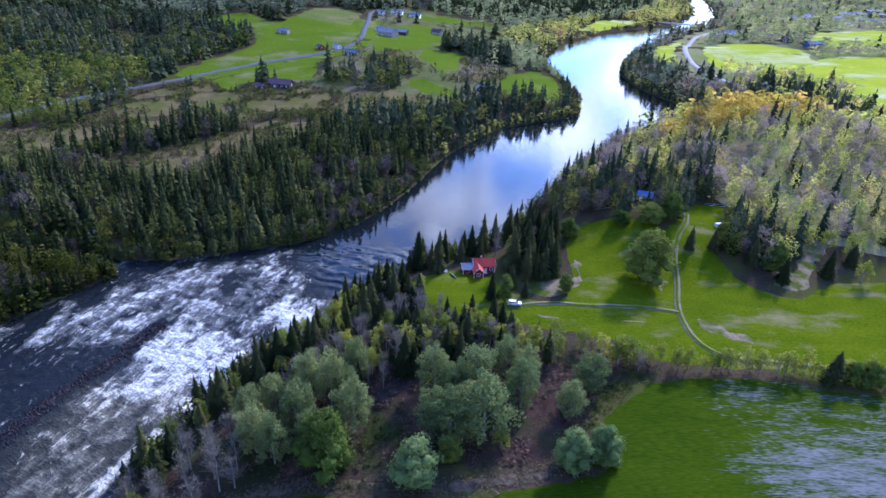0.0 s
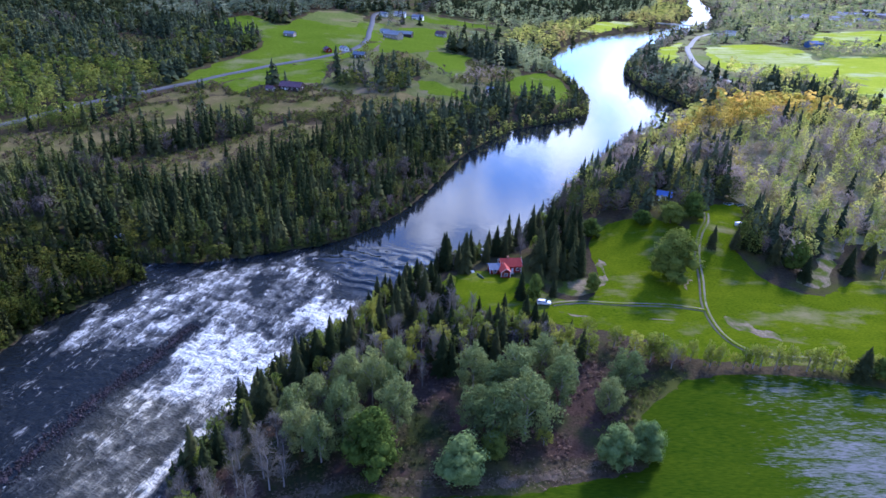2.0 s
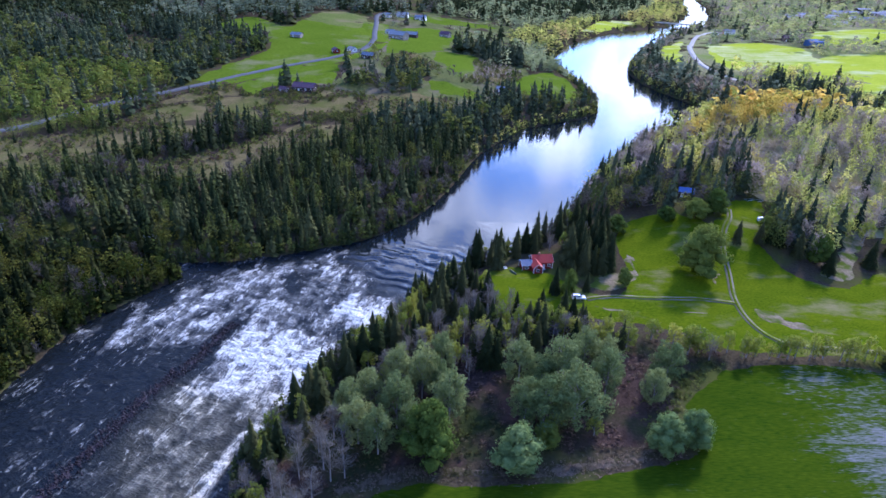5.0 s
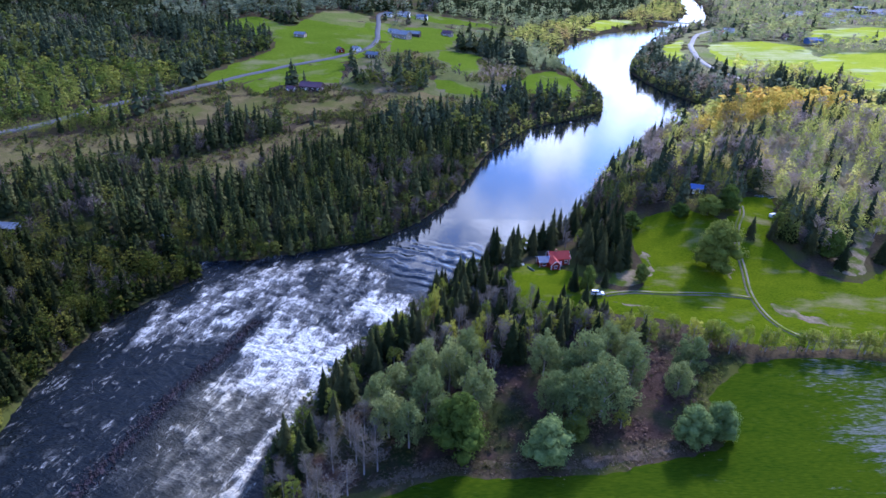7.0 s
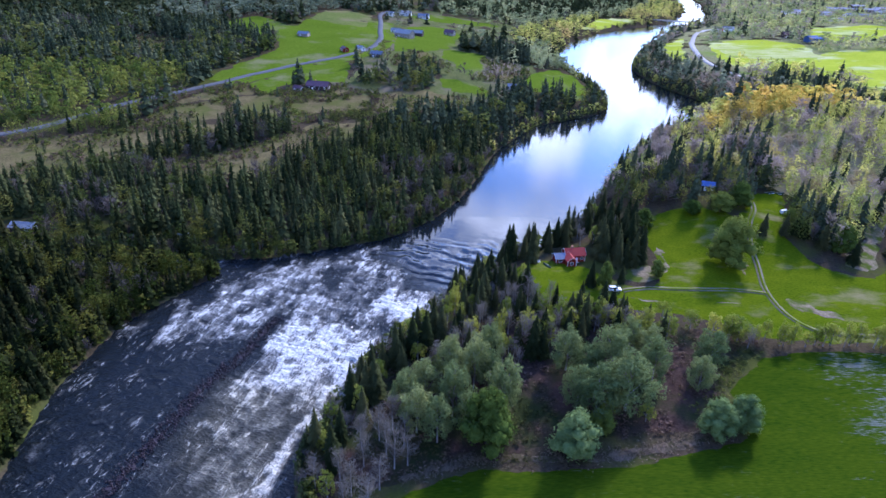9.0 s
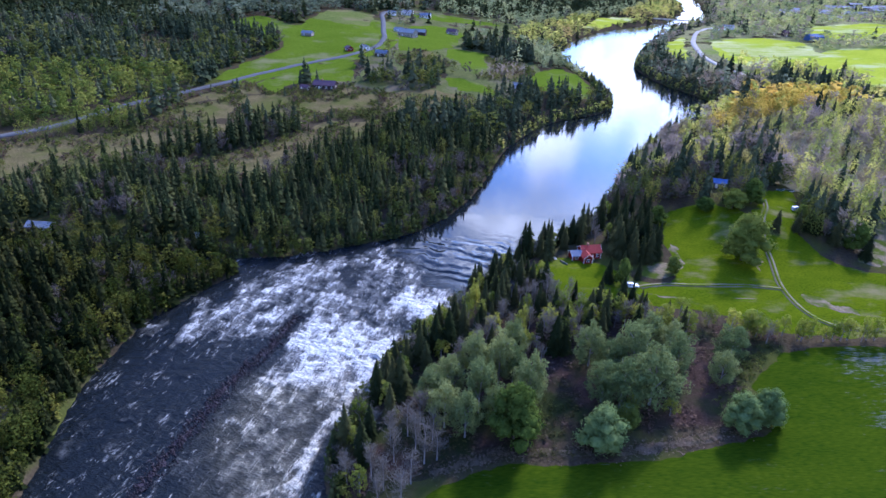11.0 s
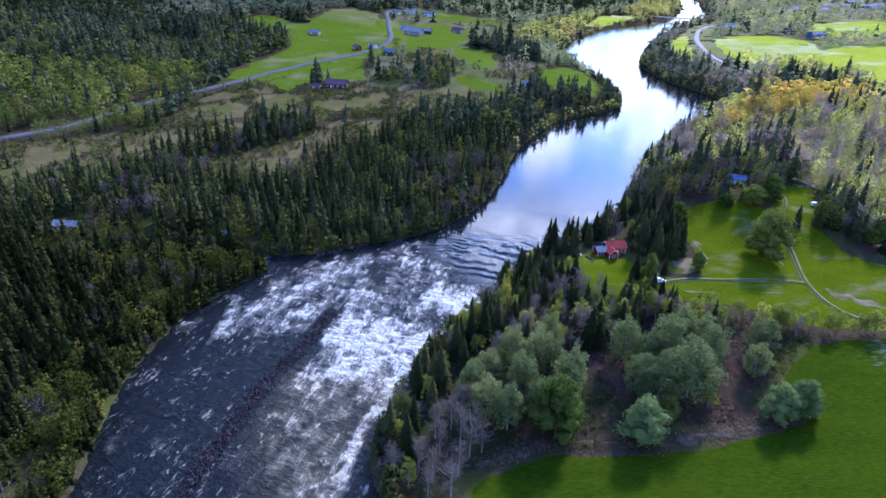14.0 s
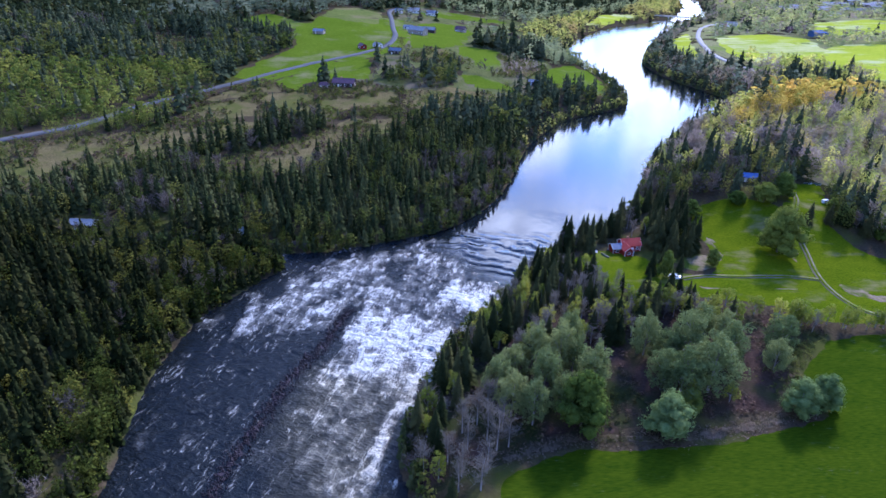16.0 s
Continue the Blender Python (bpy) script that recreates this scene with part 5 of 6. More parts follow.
    kind = np.where(roll < p_spruce, 0, np.where(roll < p_spruce + p_leaf, 1, 2))
    glade = inside(x, y, np.array([(130, 280), (140, 245), (160, 228), (190, 240), (215, 290), (200, 330), (158, 320)], float))
    chance = np.where(felled, 0.085, np.where(open_farm, 0.13, np.where(glade, 0.62, np.where(hill & (y > 480) & (d > 30), 0.6, 0.94))))
    thin = inside(x, y, np.array(CLEARINGS["e"], float))
    chance = np.where(thin, 0.8, chance)
    free &= r.random(n) < chance
    gold = hill & inside(x, y, np.array([(112, 306), (128, 312), (150, 318), (175, 332), (205, 340), (215, 352), (205, 372), (165, 362), (135, 346), (115, 328)], float))
    kind = np.where(gold & (r.random(n) < 0.78), 3, kind)
    kind = np.where(thin & (r.random(n) < 0.8), 2, kind)
    tall = r.uniform(0.55, 1.28, n) * np.where(west, 1.0, 1.02 + 0.6 * (grove - 0.45)) * np.where(young, 0.8, 1.0) * np.where(felled, 0.5, 1.0) * np.where(shore, 0.75, 1.0)
    tall = np.where(head & (x > -165), tall * np.where((x > -126) & (y > 168), 0.72, 0.95), tall)
    tall = np.where(gold, tall * 1.15, tall)
    tall = np.where(~west & (y > 540) & (y < 730) & (d < 40), tall * 0.8, tall)
    tall = np.where(hill & (y > 325) & (y < 440) & (d < 36), tall * 0.68, tall)
    tall = np.where(copse & (y > 550), tall * 1.2, tall)
    tall = np.where(west & (y > 385) & (d < 60), tall * 0.85, tall)
    return kind, free, tall


NEAR_SPRUCE = [spruce_crown(200 + i, 13.5, 2.35, 15, 6) for i in range(6)]
MID_SPRUCE = [spruce_crown(220 + i, 12.5, 2.5, 10, 5) for i in range(5)]
FAR_SPRUCE = [spruce_crown(240 + i, 12, 2.9, 5, 5) for i in range(4)]
NEAR_LEAF = [bough_crown(300 + i, 10.8, 3.0, 7, 231, 0.32, 0.10) for i in range(6)]
MID_LEAF = [leaf_crown(320 + i, 10, 3.0, 6, 54, 0.72, 0.12, core=False) for i in range(5)]
FAR_LEAF = [leaf_crown(340 + i, 10, 3.3, 5, 40, 0.80, 0.12, core=False) for i in range(4)]
TUFTS = [leaf_crown(360 + i, 10, 3.5, 3, 12, 1.6, 0.05, core=False) for i in range(3)]
NEAR_BARE = [bare_crown(400 + i, 11, 2.9, 32, 7, 0.095) for i in range(5)]
FAR_BARE = [bare_crown(420 + i, 10, 3.0, 12, 3, 0.16) for i in range(4)]
BANDS = ((-330, 320, 74, 340, 4.1, NEAR_SPRUCE, NEAR_LEAF, NEAR_BARE, M_LEAF_WOOD), (-620, 520, 340, 600, 5.7, MID_SPRUCE, MID_LEAF, FAR_BARE, M_LEAF_WOOD),
         (-760, 1000, 600, 1250, 7.6, FAR_SPRUCE, FAR_LEAF, FAR_BARE, M_FAR_WOOD),
         (100, 1500, 1250, 1900, 15.0, FAR_SPRUCE, FAR_LEAF, FAR_BARE, M_FAR_WOOD),
         (-240, -100, 74, 200, 5.0, NEAR_SPRUCE, NEAR_LEAF, NEAR_BARE, M_LEAF_WOOD))
for b, (x0, x1, y0, y1, spacing, spruces, leaves, bares, leaf_mat) in enumerate(BANDS):
    x, y = candidates(x0, x1, y0, y1, spacing, 70 + b)
    kind, free, tall = sort_woods(x, y, 80 + b)
    x, y, kind, tall = x[free], y[free], kind[free], tall[free]
    z = land_height(x, y) - 0.2
    tall = tall * (1.0, 1.2, 1.1, 1.1, 1.0)[b]
    wide = tall * rng_of(90 + b).uniform(0.80, 1.25, len(x)) * np.where(kind > 0, 1.25, 1.05) * (1.0, 1.12, 1.40, 1.8, 1.0)[b] * np.where((kind == 1) & (y > 225) & (y < 345) & (x > 116), 0.82, 1.0)
    spots = np.column_stack([x, y, z, tall, wide])
    right_edge = np.interp(y, right_pts[:, 1], right_pts[:, 0])
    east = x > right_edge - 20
    # lower: shaded foot of the hill, given darker crown and twig colours
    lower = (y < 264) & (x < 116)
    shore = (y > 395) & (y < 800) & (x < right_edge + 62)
    # headland trees take the needle and leaf colours darkened for shade
    dim_headland = (y < 210) & ~east
    wood("spruce_forest", "headland spruces painted blackish-green for shade", spruces, spots[(kind == 0) & dim_headland], M_SHADED_SPRUCE, 580 + b)
    # middle-distance spruces, and all on the east bank, use the haze-lightened needles
    wood("spruce_forest", "dense dark green spruce forest on the valley slopes", spruces, spots[(kind == 0) & ~east & ~dim_headland], M_SPRUCE_HAZED if b == 1 else M_SPRUCE_WOOD, 500 + b)
    wood("spruce_forest", "scattered spruces painted lighter green for the sunlit bank and hill", spruces, spots[(kind == 0) & east], M_SPRUCE_HAZED, 560 + b)
    young = (x < -205) & (y > 296) & (y < 452)
    scrubby = inside(x, y, np.array(CLEARINGS["e"], float))
    pale = (x > -20) & (y > 545)
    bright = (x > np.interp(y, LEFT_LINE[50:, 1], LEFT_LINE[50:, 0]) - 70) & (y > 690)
    wood("broadleaf_wood", "green birches and aspens among the spruces", leaves, spots[(kind == 1) & ~east & ~young & ~bright & ~pale & ~dim_headland], leaf_mat, 510 + b)
    wood("broadleaf_wood", "headland birches painted dark green for shade", leaves, spots[(kind == 1) & dim_headland], M_SHADE_LEAF, 640 + b)
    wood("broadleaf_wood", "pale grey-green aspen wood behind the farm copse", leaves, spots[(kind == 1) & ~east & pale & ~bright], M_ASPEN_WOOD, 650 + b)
    wood("broadleaf_wood", "birches along the upper river, painted yellow-green as sunlit", leaves, spots[(kind == 1) & ~east & bright], M_HILL_WOOD, 620 + b)
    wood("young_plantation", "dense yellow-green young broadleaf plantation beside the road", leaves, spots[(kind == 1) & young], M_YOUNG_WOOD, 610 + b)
    # east crowns: sunlight or shade is painted in by choice of leaf colour
    wood("broadleaf_wood", "birches painted pale yellow-green for the sunlit slopes", leaves, spots[(kind == 1) & east & ~lower & ~shore], M_HILL_WOOD if b < 2 else M_VALLEY_WOOD, 530 + b)
    wood("broadleaf_wood", "far shore trees painted duller green for shade", leaves, spots[(kind == 1) & east & shore], M_FAR_WOOD, 630 + b)
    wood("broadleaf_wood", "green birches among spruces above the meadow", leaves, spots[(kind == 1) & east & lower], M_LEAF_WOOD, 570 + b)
    wood("golden_wood", "golden-brown budding aspens on the hilltop", leaves, spots[kind == 3], M_GOLD_WOOD, 540 + b)
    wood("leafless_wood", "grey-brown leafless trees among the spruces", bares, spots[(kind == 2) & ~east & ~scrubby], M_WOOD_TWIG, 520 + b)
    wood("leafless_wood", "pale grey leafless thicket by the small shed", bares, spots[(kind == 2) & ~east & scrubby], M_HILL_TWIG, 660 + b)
    # hill twigs: dark copy for the shaded foot, light copy for the sunlit part
    wood("leafless_wood", "leafless trees painted darker grey for the hill's shaded side", bares, spots[(kind == 2) & east & lower], M_WOOD_TWIG, 670 + b)
    wood("leafless_wood", "leafless birches painted lighter warm grey for the sunlit hill", bares, spots[(kind == 2) & east & ~lower], M_HILL_TWIG, 550 + b)

# thicket that hangs over both banks, and brown undergrowth round the foreground trees
r = rng_of(600)
spots = []
for line in (LEFT_LINE, RIGHT_LINE):
    seg = np.linalg.norm(np.diff(line, axis=0), axis=1)
    run = np.concatenate([[0], np.cumsum(seg)])
    s = np.arange(0, run[-1], 1.1)
    for _ in range(3):
        q = np.column_stack([np.interp(s, run, line[:, 0]), np.interp(s, run, line[:, 1])]) + r.normal(scale=2.3, size=(len(s), 2))
        spots.append(q[(q[:, 1] > 74) & (q[:, 1] < 760)])
head_line = LEFT_LINE[(LEFT_LINE[:, 1] > 60) & (LEFT_LINE[:, 1] < 190) & (LEFT_LINE[:, 0] > -150)]
q = np.repeat(head_line, 8, 0)
spots.append(q + r.normal(scale=(3.0, 4.5), size=q.shape))
q = np.vstack(spots)
d = river_distance(q[:, 0], q[:, 1])[2]
q = q[(d > 0.1) & (d < 5.5)]
size = r.uniform(0.22, 0.75, len(q))
rows = np.column_stack([q, land_height(q[:, 0], q[:, 1]) - 0.3, size, size * r.uniform(0.9, 1.4, len(q))])
sort = r.random(len(q))
sort = np.where((rows[:, 0] < -100) & (rows[:, 1] < 195), sort * 0.62, sort)
far_bank = rows[:, 1] > 330
headland = (rows[:, 0] < -100) & (rows[:, 1] < 195)
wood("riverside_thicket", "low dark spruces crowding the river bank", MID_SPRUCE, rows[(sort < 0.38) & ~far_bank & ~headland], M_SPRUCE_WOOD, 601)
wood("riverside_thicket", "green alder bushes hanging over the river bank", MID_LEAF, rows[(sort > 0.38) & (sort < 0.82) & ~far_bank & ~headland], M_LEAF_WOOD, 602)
# the headland's shore: the same colours darkened for shade
wood("riverside_thicket", "low spruces along the headland's shore, painted blackish for shade", MID_SPRUCE, rows[(sort < 0.38) & headland], M_SHADED_SPRUCE, 606)
wood("riverside_thicket", "bushes along the headland's shore, painted darker for shade", MID_LEAF, rows[(sort > 0.38) & (sort < 0.82) & headland], M_SHADE_LEAF, 607)
wood("riverside_thicket", "low green spruces along the upper bank", FAR_SPRUCE, rows[(sort < 0.3) & far_bank], M_SPRUCE_HAZED, 604)
# upper-bank bushes borrow the sun-lightened hill colour
wood("riverside_thicket", "upper bank bushes painted pale green as sunlit", FAR_LEAF, rows[(sort > 0.38) & (sort < 0.82) & far_bank], M_HILL_WOOD, 605)
wood("riverside_thicket", "grey leafless bushes on the river bank", NEAR_BARE, rows[sort > 0.82], M_WOOD_TWIG, 603)
UNDER = [(-66, 84), (-60, 112), (-44, 134), (-18, 152), (-14, 176), (0, 166), (30, 154), (60, 148), (62, 137), (50, 130), (40, 119), (42, 109), (28, 104), (-28, 101), (-46, 92)]
x, y = candidates(-80, 70, 80, 180, 1.5, 610)
keep = inside(x, y, np.array(UNDER, float)) & (river_distance(x, y)[2] > 1) & ~inside(x, y, np.array(FIELDS["near"], float)) & (fbm(x / 9, y / 9, 3, 66) > 0.38)
x, y = x[keep], y[keep]
size = r.uniform(0.05, 0.15, len(x))
rows = np.column_stack([x, y, land_height(x, y) - 0.15, size, size * r.uniform(1.6, 3.2, len(x))])
sort = r.random(len(x))
wood("undergrowth", "low brown and dark green shrubs under the trees", TUFTS, rows[sort < 0.6], M_SHRUB, 611)
wood("undergrowth", "low leafless twiggy shrubs under the trees", FAR_BARE, rows[sort >= 0.6], M_SHRUB, 612)
# stumps and scrub on the felled ground
rows = []
for ring in CLEARINGS.values():
    g = np.array(ring, float)
    n = int((np.ptp(g[:, 0]) * np.ptp(g[:, 1])) / 3.5)
    rows.append(np.column_stack([r.uniform(g[:, 0].min(), g[:, 0].max(), n), r.uniform(g[:, 1].min(), g[:, 1].max(), n)])[: 4000])
q = np.vstack(rows)
felled = stands(q[:, 0], q[:, 1])[3] & (fbm(q[:, 0] / 12, q[:, 1] / 12, 3, 67) > 0.37)
q = q[felled]
size = r.uniform(0.06, 0.26, len(q))
rows = np.column_stack([q, land_height(q[:, 0], q[:, 1]) - 0.05, size, size * 1.8])
sort = r.random(len(q))
wood("scrub", "scrub and birch suckers on the felled ground", TUFTS, rows[sort < 0.55], M_LEAF_WOOD, 621)
wood("scrub", "dry brushwood on the felled ground", TUFTS, rows[sort >= 0.55], M_SHRUB, 622)

# dark green weeds between the near field and the trees
q = r.normal(size=(900, 2)) * (7, 7) + (50, 119)
q = q[~inside(q[:, 0], q[:, 1], np.array(FIELDS["near"], float))]
size = r.uniform(0.03, 0.09, len(q))
rows = np.column_stack([q, land_height(q[:, 0], q[:, 1]), size, size * r.uniform(1.5, 3.0, len(q))])
q = np.column_stack([r.uniform(-44, 38, 1500), np.zeros(1500)])
q[:, 1] = np.interp(q[:, 0], [-44, -28, -14, 4, 17, 28, 38], [93, 98.2, 97.7, 97.0, 98.6, 102.2, 104.4]) + r.normal(scale=1.4, size=1500)
size = r.uniform(0.015, 0.05, len(q))
wood("weeds", "dead brown and dull green grass tussocks along the field edge", TUFTS, np.column_stack([q, land_height(q[:, 0], q[:, 1]) + 0.1, size, size * 2.4]), M_TUSSOCK, 642)
wood("weeds", "dark green nettles and weeds at the field's corner", TUFTS, rows, M_LEAF_WOOD, 641)

# ---- things ----
def box(bm, x0, x1, y0, y1, z0, z1):
    m = Matrix.LocRotScale(((x0 + x1) / 2, (y0 + y1) / 2, (z0 + z1) / 2), None, (x1 - x0, y1 - y0, z1 - z0))
    bmesh.ops.create_cube(bm, size=1, matrix=m)


def box_part(name, dims, mat, parent, label="", bevel=0.0):
    bm = bmesh.new()
    box(bm, *dims)
    if bevel:
        bmesh.ops.bevel(bm, geom=bm.edges[:], offset=bevel, segments=2, affect="EDGES")
    return part(name, bm, mat, parent, label)


def prism(bm, ring, y0, y1):
    """A solid from a ring in x and z, drawn out along y."""
    a = [bm.verts.new((x, y0, z)) for x, z in ring]
    b = [bm.verts.new((x, y1, z)) for x, z in ring]
    bm.faces.new(a)
    bm.faces.new(b[::-1])
    for i in range(len(ring)):
        j = (i + 1) % len(ring)
        bm.faces.new((a[j], a[i], b[i], b[j]))
    bmesh.ops.recalc_face_normals(bm, faces=bm.faces[:])


def gabled_block(parent, width, length, wall_h, roof_h, wall, roof, overhang=0.45, base=0.0):
    """Walls and a two-sided roof, its ridge along y, a slab for each side."""
    bm = bmesh.new()
    w = width / 2
    prism(bm, [(-w, base - 0.8), (w, base - 0.8), (w, wall_h), (0, wall_h + roof_h), (-w, wall_h)], -length / 2, length / 2)
    part("wall", bm, wall, parent)
    slope = roof_h / w
    for s in (-1, 1):
        bm = bmesh.new()
        e = w + overhang
        ring = [(s * 0.0, wall_h + roof_h + 0.05), (s * e, wall_h - slope * overhang + 0.05), (s * e, wall_h - slope * overhang + 0.20), (s * 0.0, wall_h + roof_h + 0.20)]
        prism(bm, ring, -length / 2 - overhang, length / 2 + overhang)
        part("roof_side", bm, roof, parent)
    box_part("ridge_cap", (-0.12, 0.12, -length / 2 - overhang, length / 2 + overhang, wall_h + roof_h + 0.16, wall_h + roof_h + 0.27), roof, parent)


def window(parent, x, y, z, w, h, facing):
    """A framed window on a wall; facing: the wall's outward axis, as +x, -x, +y or -y."""
    axis, s = facing[1], (1 if facing[0] == "+" else -1)

    def dims(half, low, high, out0, out1):
        a, b = sorted((s * out0, s * out1))
        if axis == "y":
            return (x - half, x + half, y + a, y + b, low, high)
        return (x + a, x + b, y - half, y + half, low, high)
    bm = bmesh.new()
    t = 0.12
    for d in (dims(w / 2 + t, z + h, z + h + t, -0.02, 0.07), dims(w / 2 + t, z - t, z, -0.02, 0.07)):
        box(bm, *d)
    for o in (-1, 1):
        d = list(dims(t / 2, z, z + h, -0.02, 0.07))
        i = 0 if axis == "y" else 2
        d[i] += o * (w / 2 + t / 2)
        d[i + 1] += o * (w / 2 + t / 2)
        box(bm, *d)
    box(bm, *dims(0.03, z, z + h, -0.02, 0.055))
    ob = part("window", bm, M_WHITE, parent, "white-framed window")
    box_part("pane", dims(w / 2, z, z + h, -0.02, 0.03), M_GLASS, ob)


def place(name, x, y, turn, label, category, group="", sink=0.0):
    ob = new(name)
    ob.matrix_basis = pose(x, y, ground_z(x, y) - sink, 0, 0, turn)
    return tagged(ob, label, category, group)


def farm_building(name, x, y, turn, width, length, wall_h, roof_h, wall, roof, label, category="house", chimney=True, windows=True, group=""):
    """A plain gabled building with windows, door and chimney."""
    h = place(name, x, y, turn, label, category, group)
    gabled_block(h, width, length, wall_h, roof_h, wall, roof, base=-1.5)
    if windows:
        n = max(2, int(length / 3.2))
        for k in range(n):
            yy = -length / 2 + length * (k + 0.5) / n
            for s, face in ((-1, "-x"), (1, "+x")):
                window(h, s * width / 2, yy, 1.0, 1.1, 1.2, face)
        for s, face in ((-1, "-y"), (1, "+y")):
            window(h, 0, s * length / 2, 1.1, 1.3, 1.2, face)
    box_part("door", (-width / 2 - 0.06, -width / 2 + 0.02, length * 0.18, length * 0.18 + 1.0, 0.0, 2.05), M_WHITE if wall is not M_WHITE else M_DARK_WALL, h)
    if chimney:
        box_part("chimney", (-0.35, 0.35, length * 0.1, length * 0.1 + 0.7, wall_h + roof_h * 0.5, wall_h + roof_h + 1.0), M_BRICK, h)
    return h


# red farmhouse by the river
HX, HY = 14.5, 189.0
red_house = place("red_house", HX, HY, 8, "red wooden farmhouse with red and grey sheet roofs", "house")


def house_wing(name, x, y, turn, width, length, wall_h, roof_h, roof):
    w = new(name)
    w.parent = red_house
    w.matrix_basis = pose(x, y, 0, 0, 0, turn)
    bm = bmesh.new()
    h = width / 2
    prism(bm, [(-h, -1.2), (h, -1.2), (h, wall_h), (0, wall_h + roof_h), (-h, wall_h)], -length / 2, length / 2)
    part("wall", bm, M_RED_WALL, w)
    for s in (-1, 1):
        bm = bmesh.new()
        e, slope = h + 0.45, roof_h / h
        ring = [(0, wall_h + roof_h + 0.05), (s * e, wall_h - slope * 0.45 + 0.05), (s * e, wall_h - slope * 0.45 + 0.2), (0, wall_h + roof_h + 0.2)]
        prism(bm, ring, -length / 2 - 0.45, length / 2 + 0.45)
        part("roof_side", bm, roof, w)
    for s in (-1, 1):
        for yy in (-length / 2, length / 2):
            bm = bmesh.new()
            box(bm, s * h - 0.09, s * h + 0.09, yy - 0.09, yy + 0.09, -0.3, wall_h)
            part("corner_board", bm, M_WHITE, w, "white corner board")
    for yy in (-length / 2 - 0.5, length / 2 + 0.46):
        for s in (-1, 1):
            bm = bmesh.new()
            prism(bm, [(0, wall_h + roof_h), (s * (h + 0.45), wall_h - slope * 0.45), (s * (h + 0.45), wall_h - slope * 0.45 + 0.2), (0, wall_h + roof_h + 0.22)], yy, yy + 0.05)
            part("bargeboard", bm, M_WHITE, w, "white bargeboard")
    return w


red_house.scale = (0.88, 0.88, 0.88)
main_wing = house_wing("main_wing", 2.2, 1.6, 90, 5.6, 8.0, 3.1, 2.0, M_RED_ROOF)
front_wing = house_wing("front_wing", -0.9, -3.0, 0, 3.6, 4.6, 2.8, 1.5, M_RED_ROOF)
grey_wing = house_wing("side_wing", -4.2, 0.2, 90, 4.8, 4.6, 2.5, 1.3, M_GREY_ROOF)
window(front_wing, 0, -2.3, 1.0, 1.2, 1.1, "-y")
window(main_wing, -2.8, -2.6, 1.0, 1.1, 1.2, "-x")
window(main_wing, -2.8, 2.6, 1.0, 1.1, 1.2, "-x")
window(main_wing, 0, -4.0, 1.2, 1.2, 1.2, "-y")
window(grey_wing, -2.4, 0.5, 0.9, 1.3, 1.1, "-x")
box_part("door", (2.2, 3.1, -1.30, -1.22, 0, 2.05), M_WHITE, red_house, "white front door")
box_part("chimney", (0.8, 1.5, 1.3, 2.0, 4.0, 6.1), M_BRICK, red_house, "brick chimney")
box_part("step", (1.9, 3.4, -2.2, -1.22, -0.4, 0.15), M_CONCRETE, red_house)


def station_wagon(x, y, turn):
    """A white estate car with wheels, glass, lamps and roof rails."""
    car = place("car", x, y, turn, "white estate car parked on the gravel track", "car", sink=-0.42)
    bm = bmesh.new()
    prism(bm, [(-2.25, 0.32), (2.2, 0.32), (2.28, 0.62), (2.1, 0.88), (1.05, 0.98), (-2.2, 1.0), (-2.3, 0.7)], -0.88, 0.88)
    bmesh.ops.bevel(bm, geom=bm.edges[:], offset=0.06, segments=2, affect="EDGES")
    part("body", bm, M_CAR, car)
    bm = bmesh.new()
    prism(bm, [(-2.15, 0.98), (1.0, 0.98), (0.35, 1.48), (-1.85, 1.52)], -0.76, 0.76)
    bmesh.ops.bevel(bm, geom=bm.edges[:], offset=0.05, segments=2, affect="EDGES")
    cabin = part("cabin", bm, M_CAR, car)
    for s in (-1, 1):
        bm = bmesh.new()
        prism(bm, [(-1.95, 1.04), (0.72, 1.04), (0.28, 1.40), (-1.78, 1.42)], s * 0.765 - 0.01, s * 0.765 + 0.01)
        part("side_glass", bm, M_GLASS, cabin)
    for xs, name in (((0.98, 0.40, 0.42, 1.02), "windscreen"), ((-2.17, -1.90, -1.92, -2.19), "rear_window")):
        bm = bmesh.new()
        prism(bm, [(xs[0] + 0.02, 1.03), (xs[1] + 0.02, 1.44), (xs[2] + 0.04, 1.45), (xs[3] + 0.04, 1.04)], -0.66, 0.66)
        part(name, bm, M_GLASS, cabin)
    for wx_ in (-1.4, 1.42):
        for s in (-1, 1):
            bm = bmesh.new()
            bmesh.ops.create_cone(bm, cap_ends=True, segments=18, radius1=0.33, radius2=0.33, depth=0.22, matrix=pose(wx_, s * 0.80, 0.33, 90))
            bmesh.ops.bevel(bm, geom=bm.edges[:], offset=0.03, segments=1, affect="EDGES")
            wheel = part("wheel", bm, M_RUBBER, car)
            bm = bmesh.new()
            bmesh.ops.create_cone(bm, cap_ends=True, segments=12, radius1=0.2, radius2=0.2, depth=0.25, matrix=pose(wx_, s * 0.80, 0.33, 90))
            part("rim", bm, M_METAL, wheel)
    for s in (-1, 1):
        box_part("headlight", (2.16, 2.27, s * 0.68 - 0.16, s * 0.68 + 0.16, 0.64, 0.78), M_GLASS, car)
        box_part("tail_light", (-2.31, -2.2, s * 0.74 - 0.08, s * 0.74 + 0.08, 0.7, 0.96), M_RED_ROOF, car)
        box_part("roof_rail", (-1.7, 0.1, s * 0.62 - 0.025, s * 0.62 + 0.025, 1.53, 1.58), M_RUBBER, car)
    return car


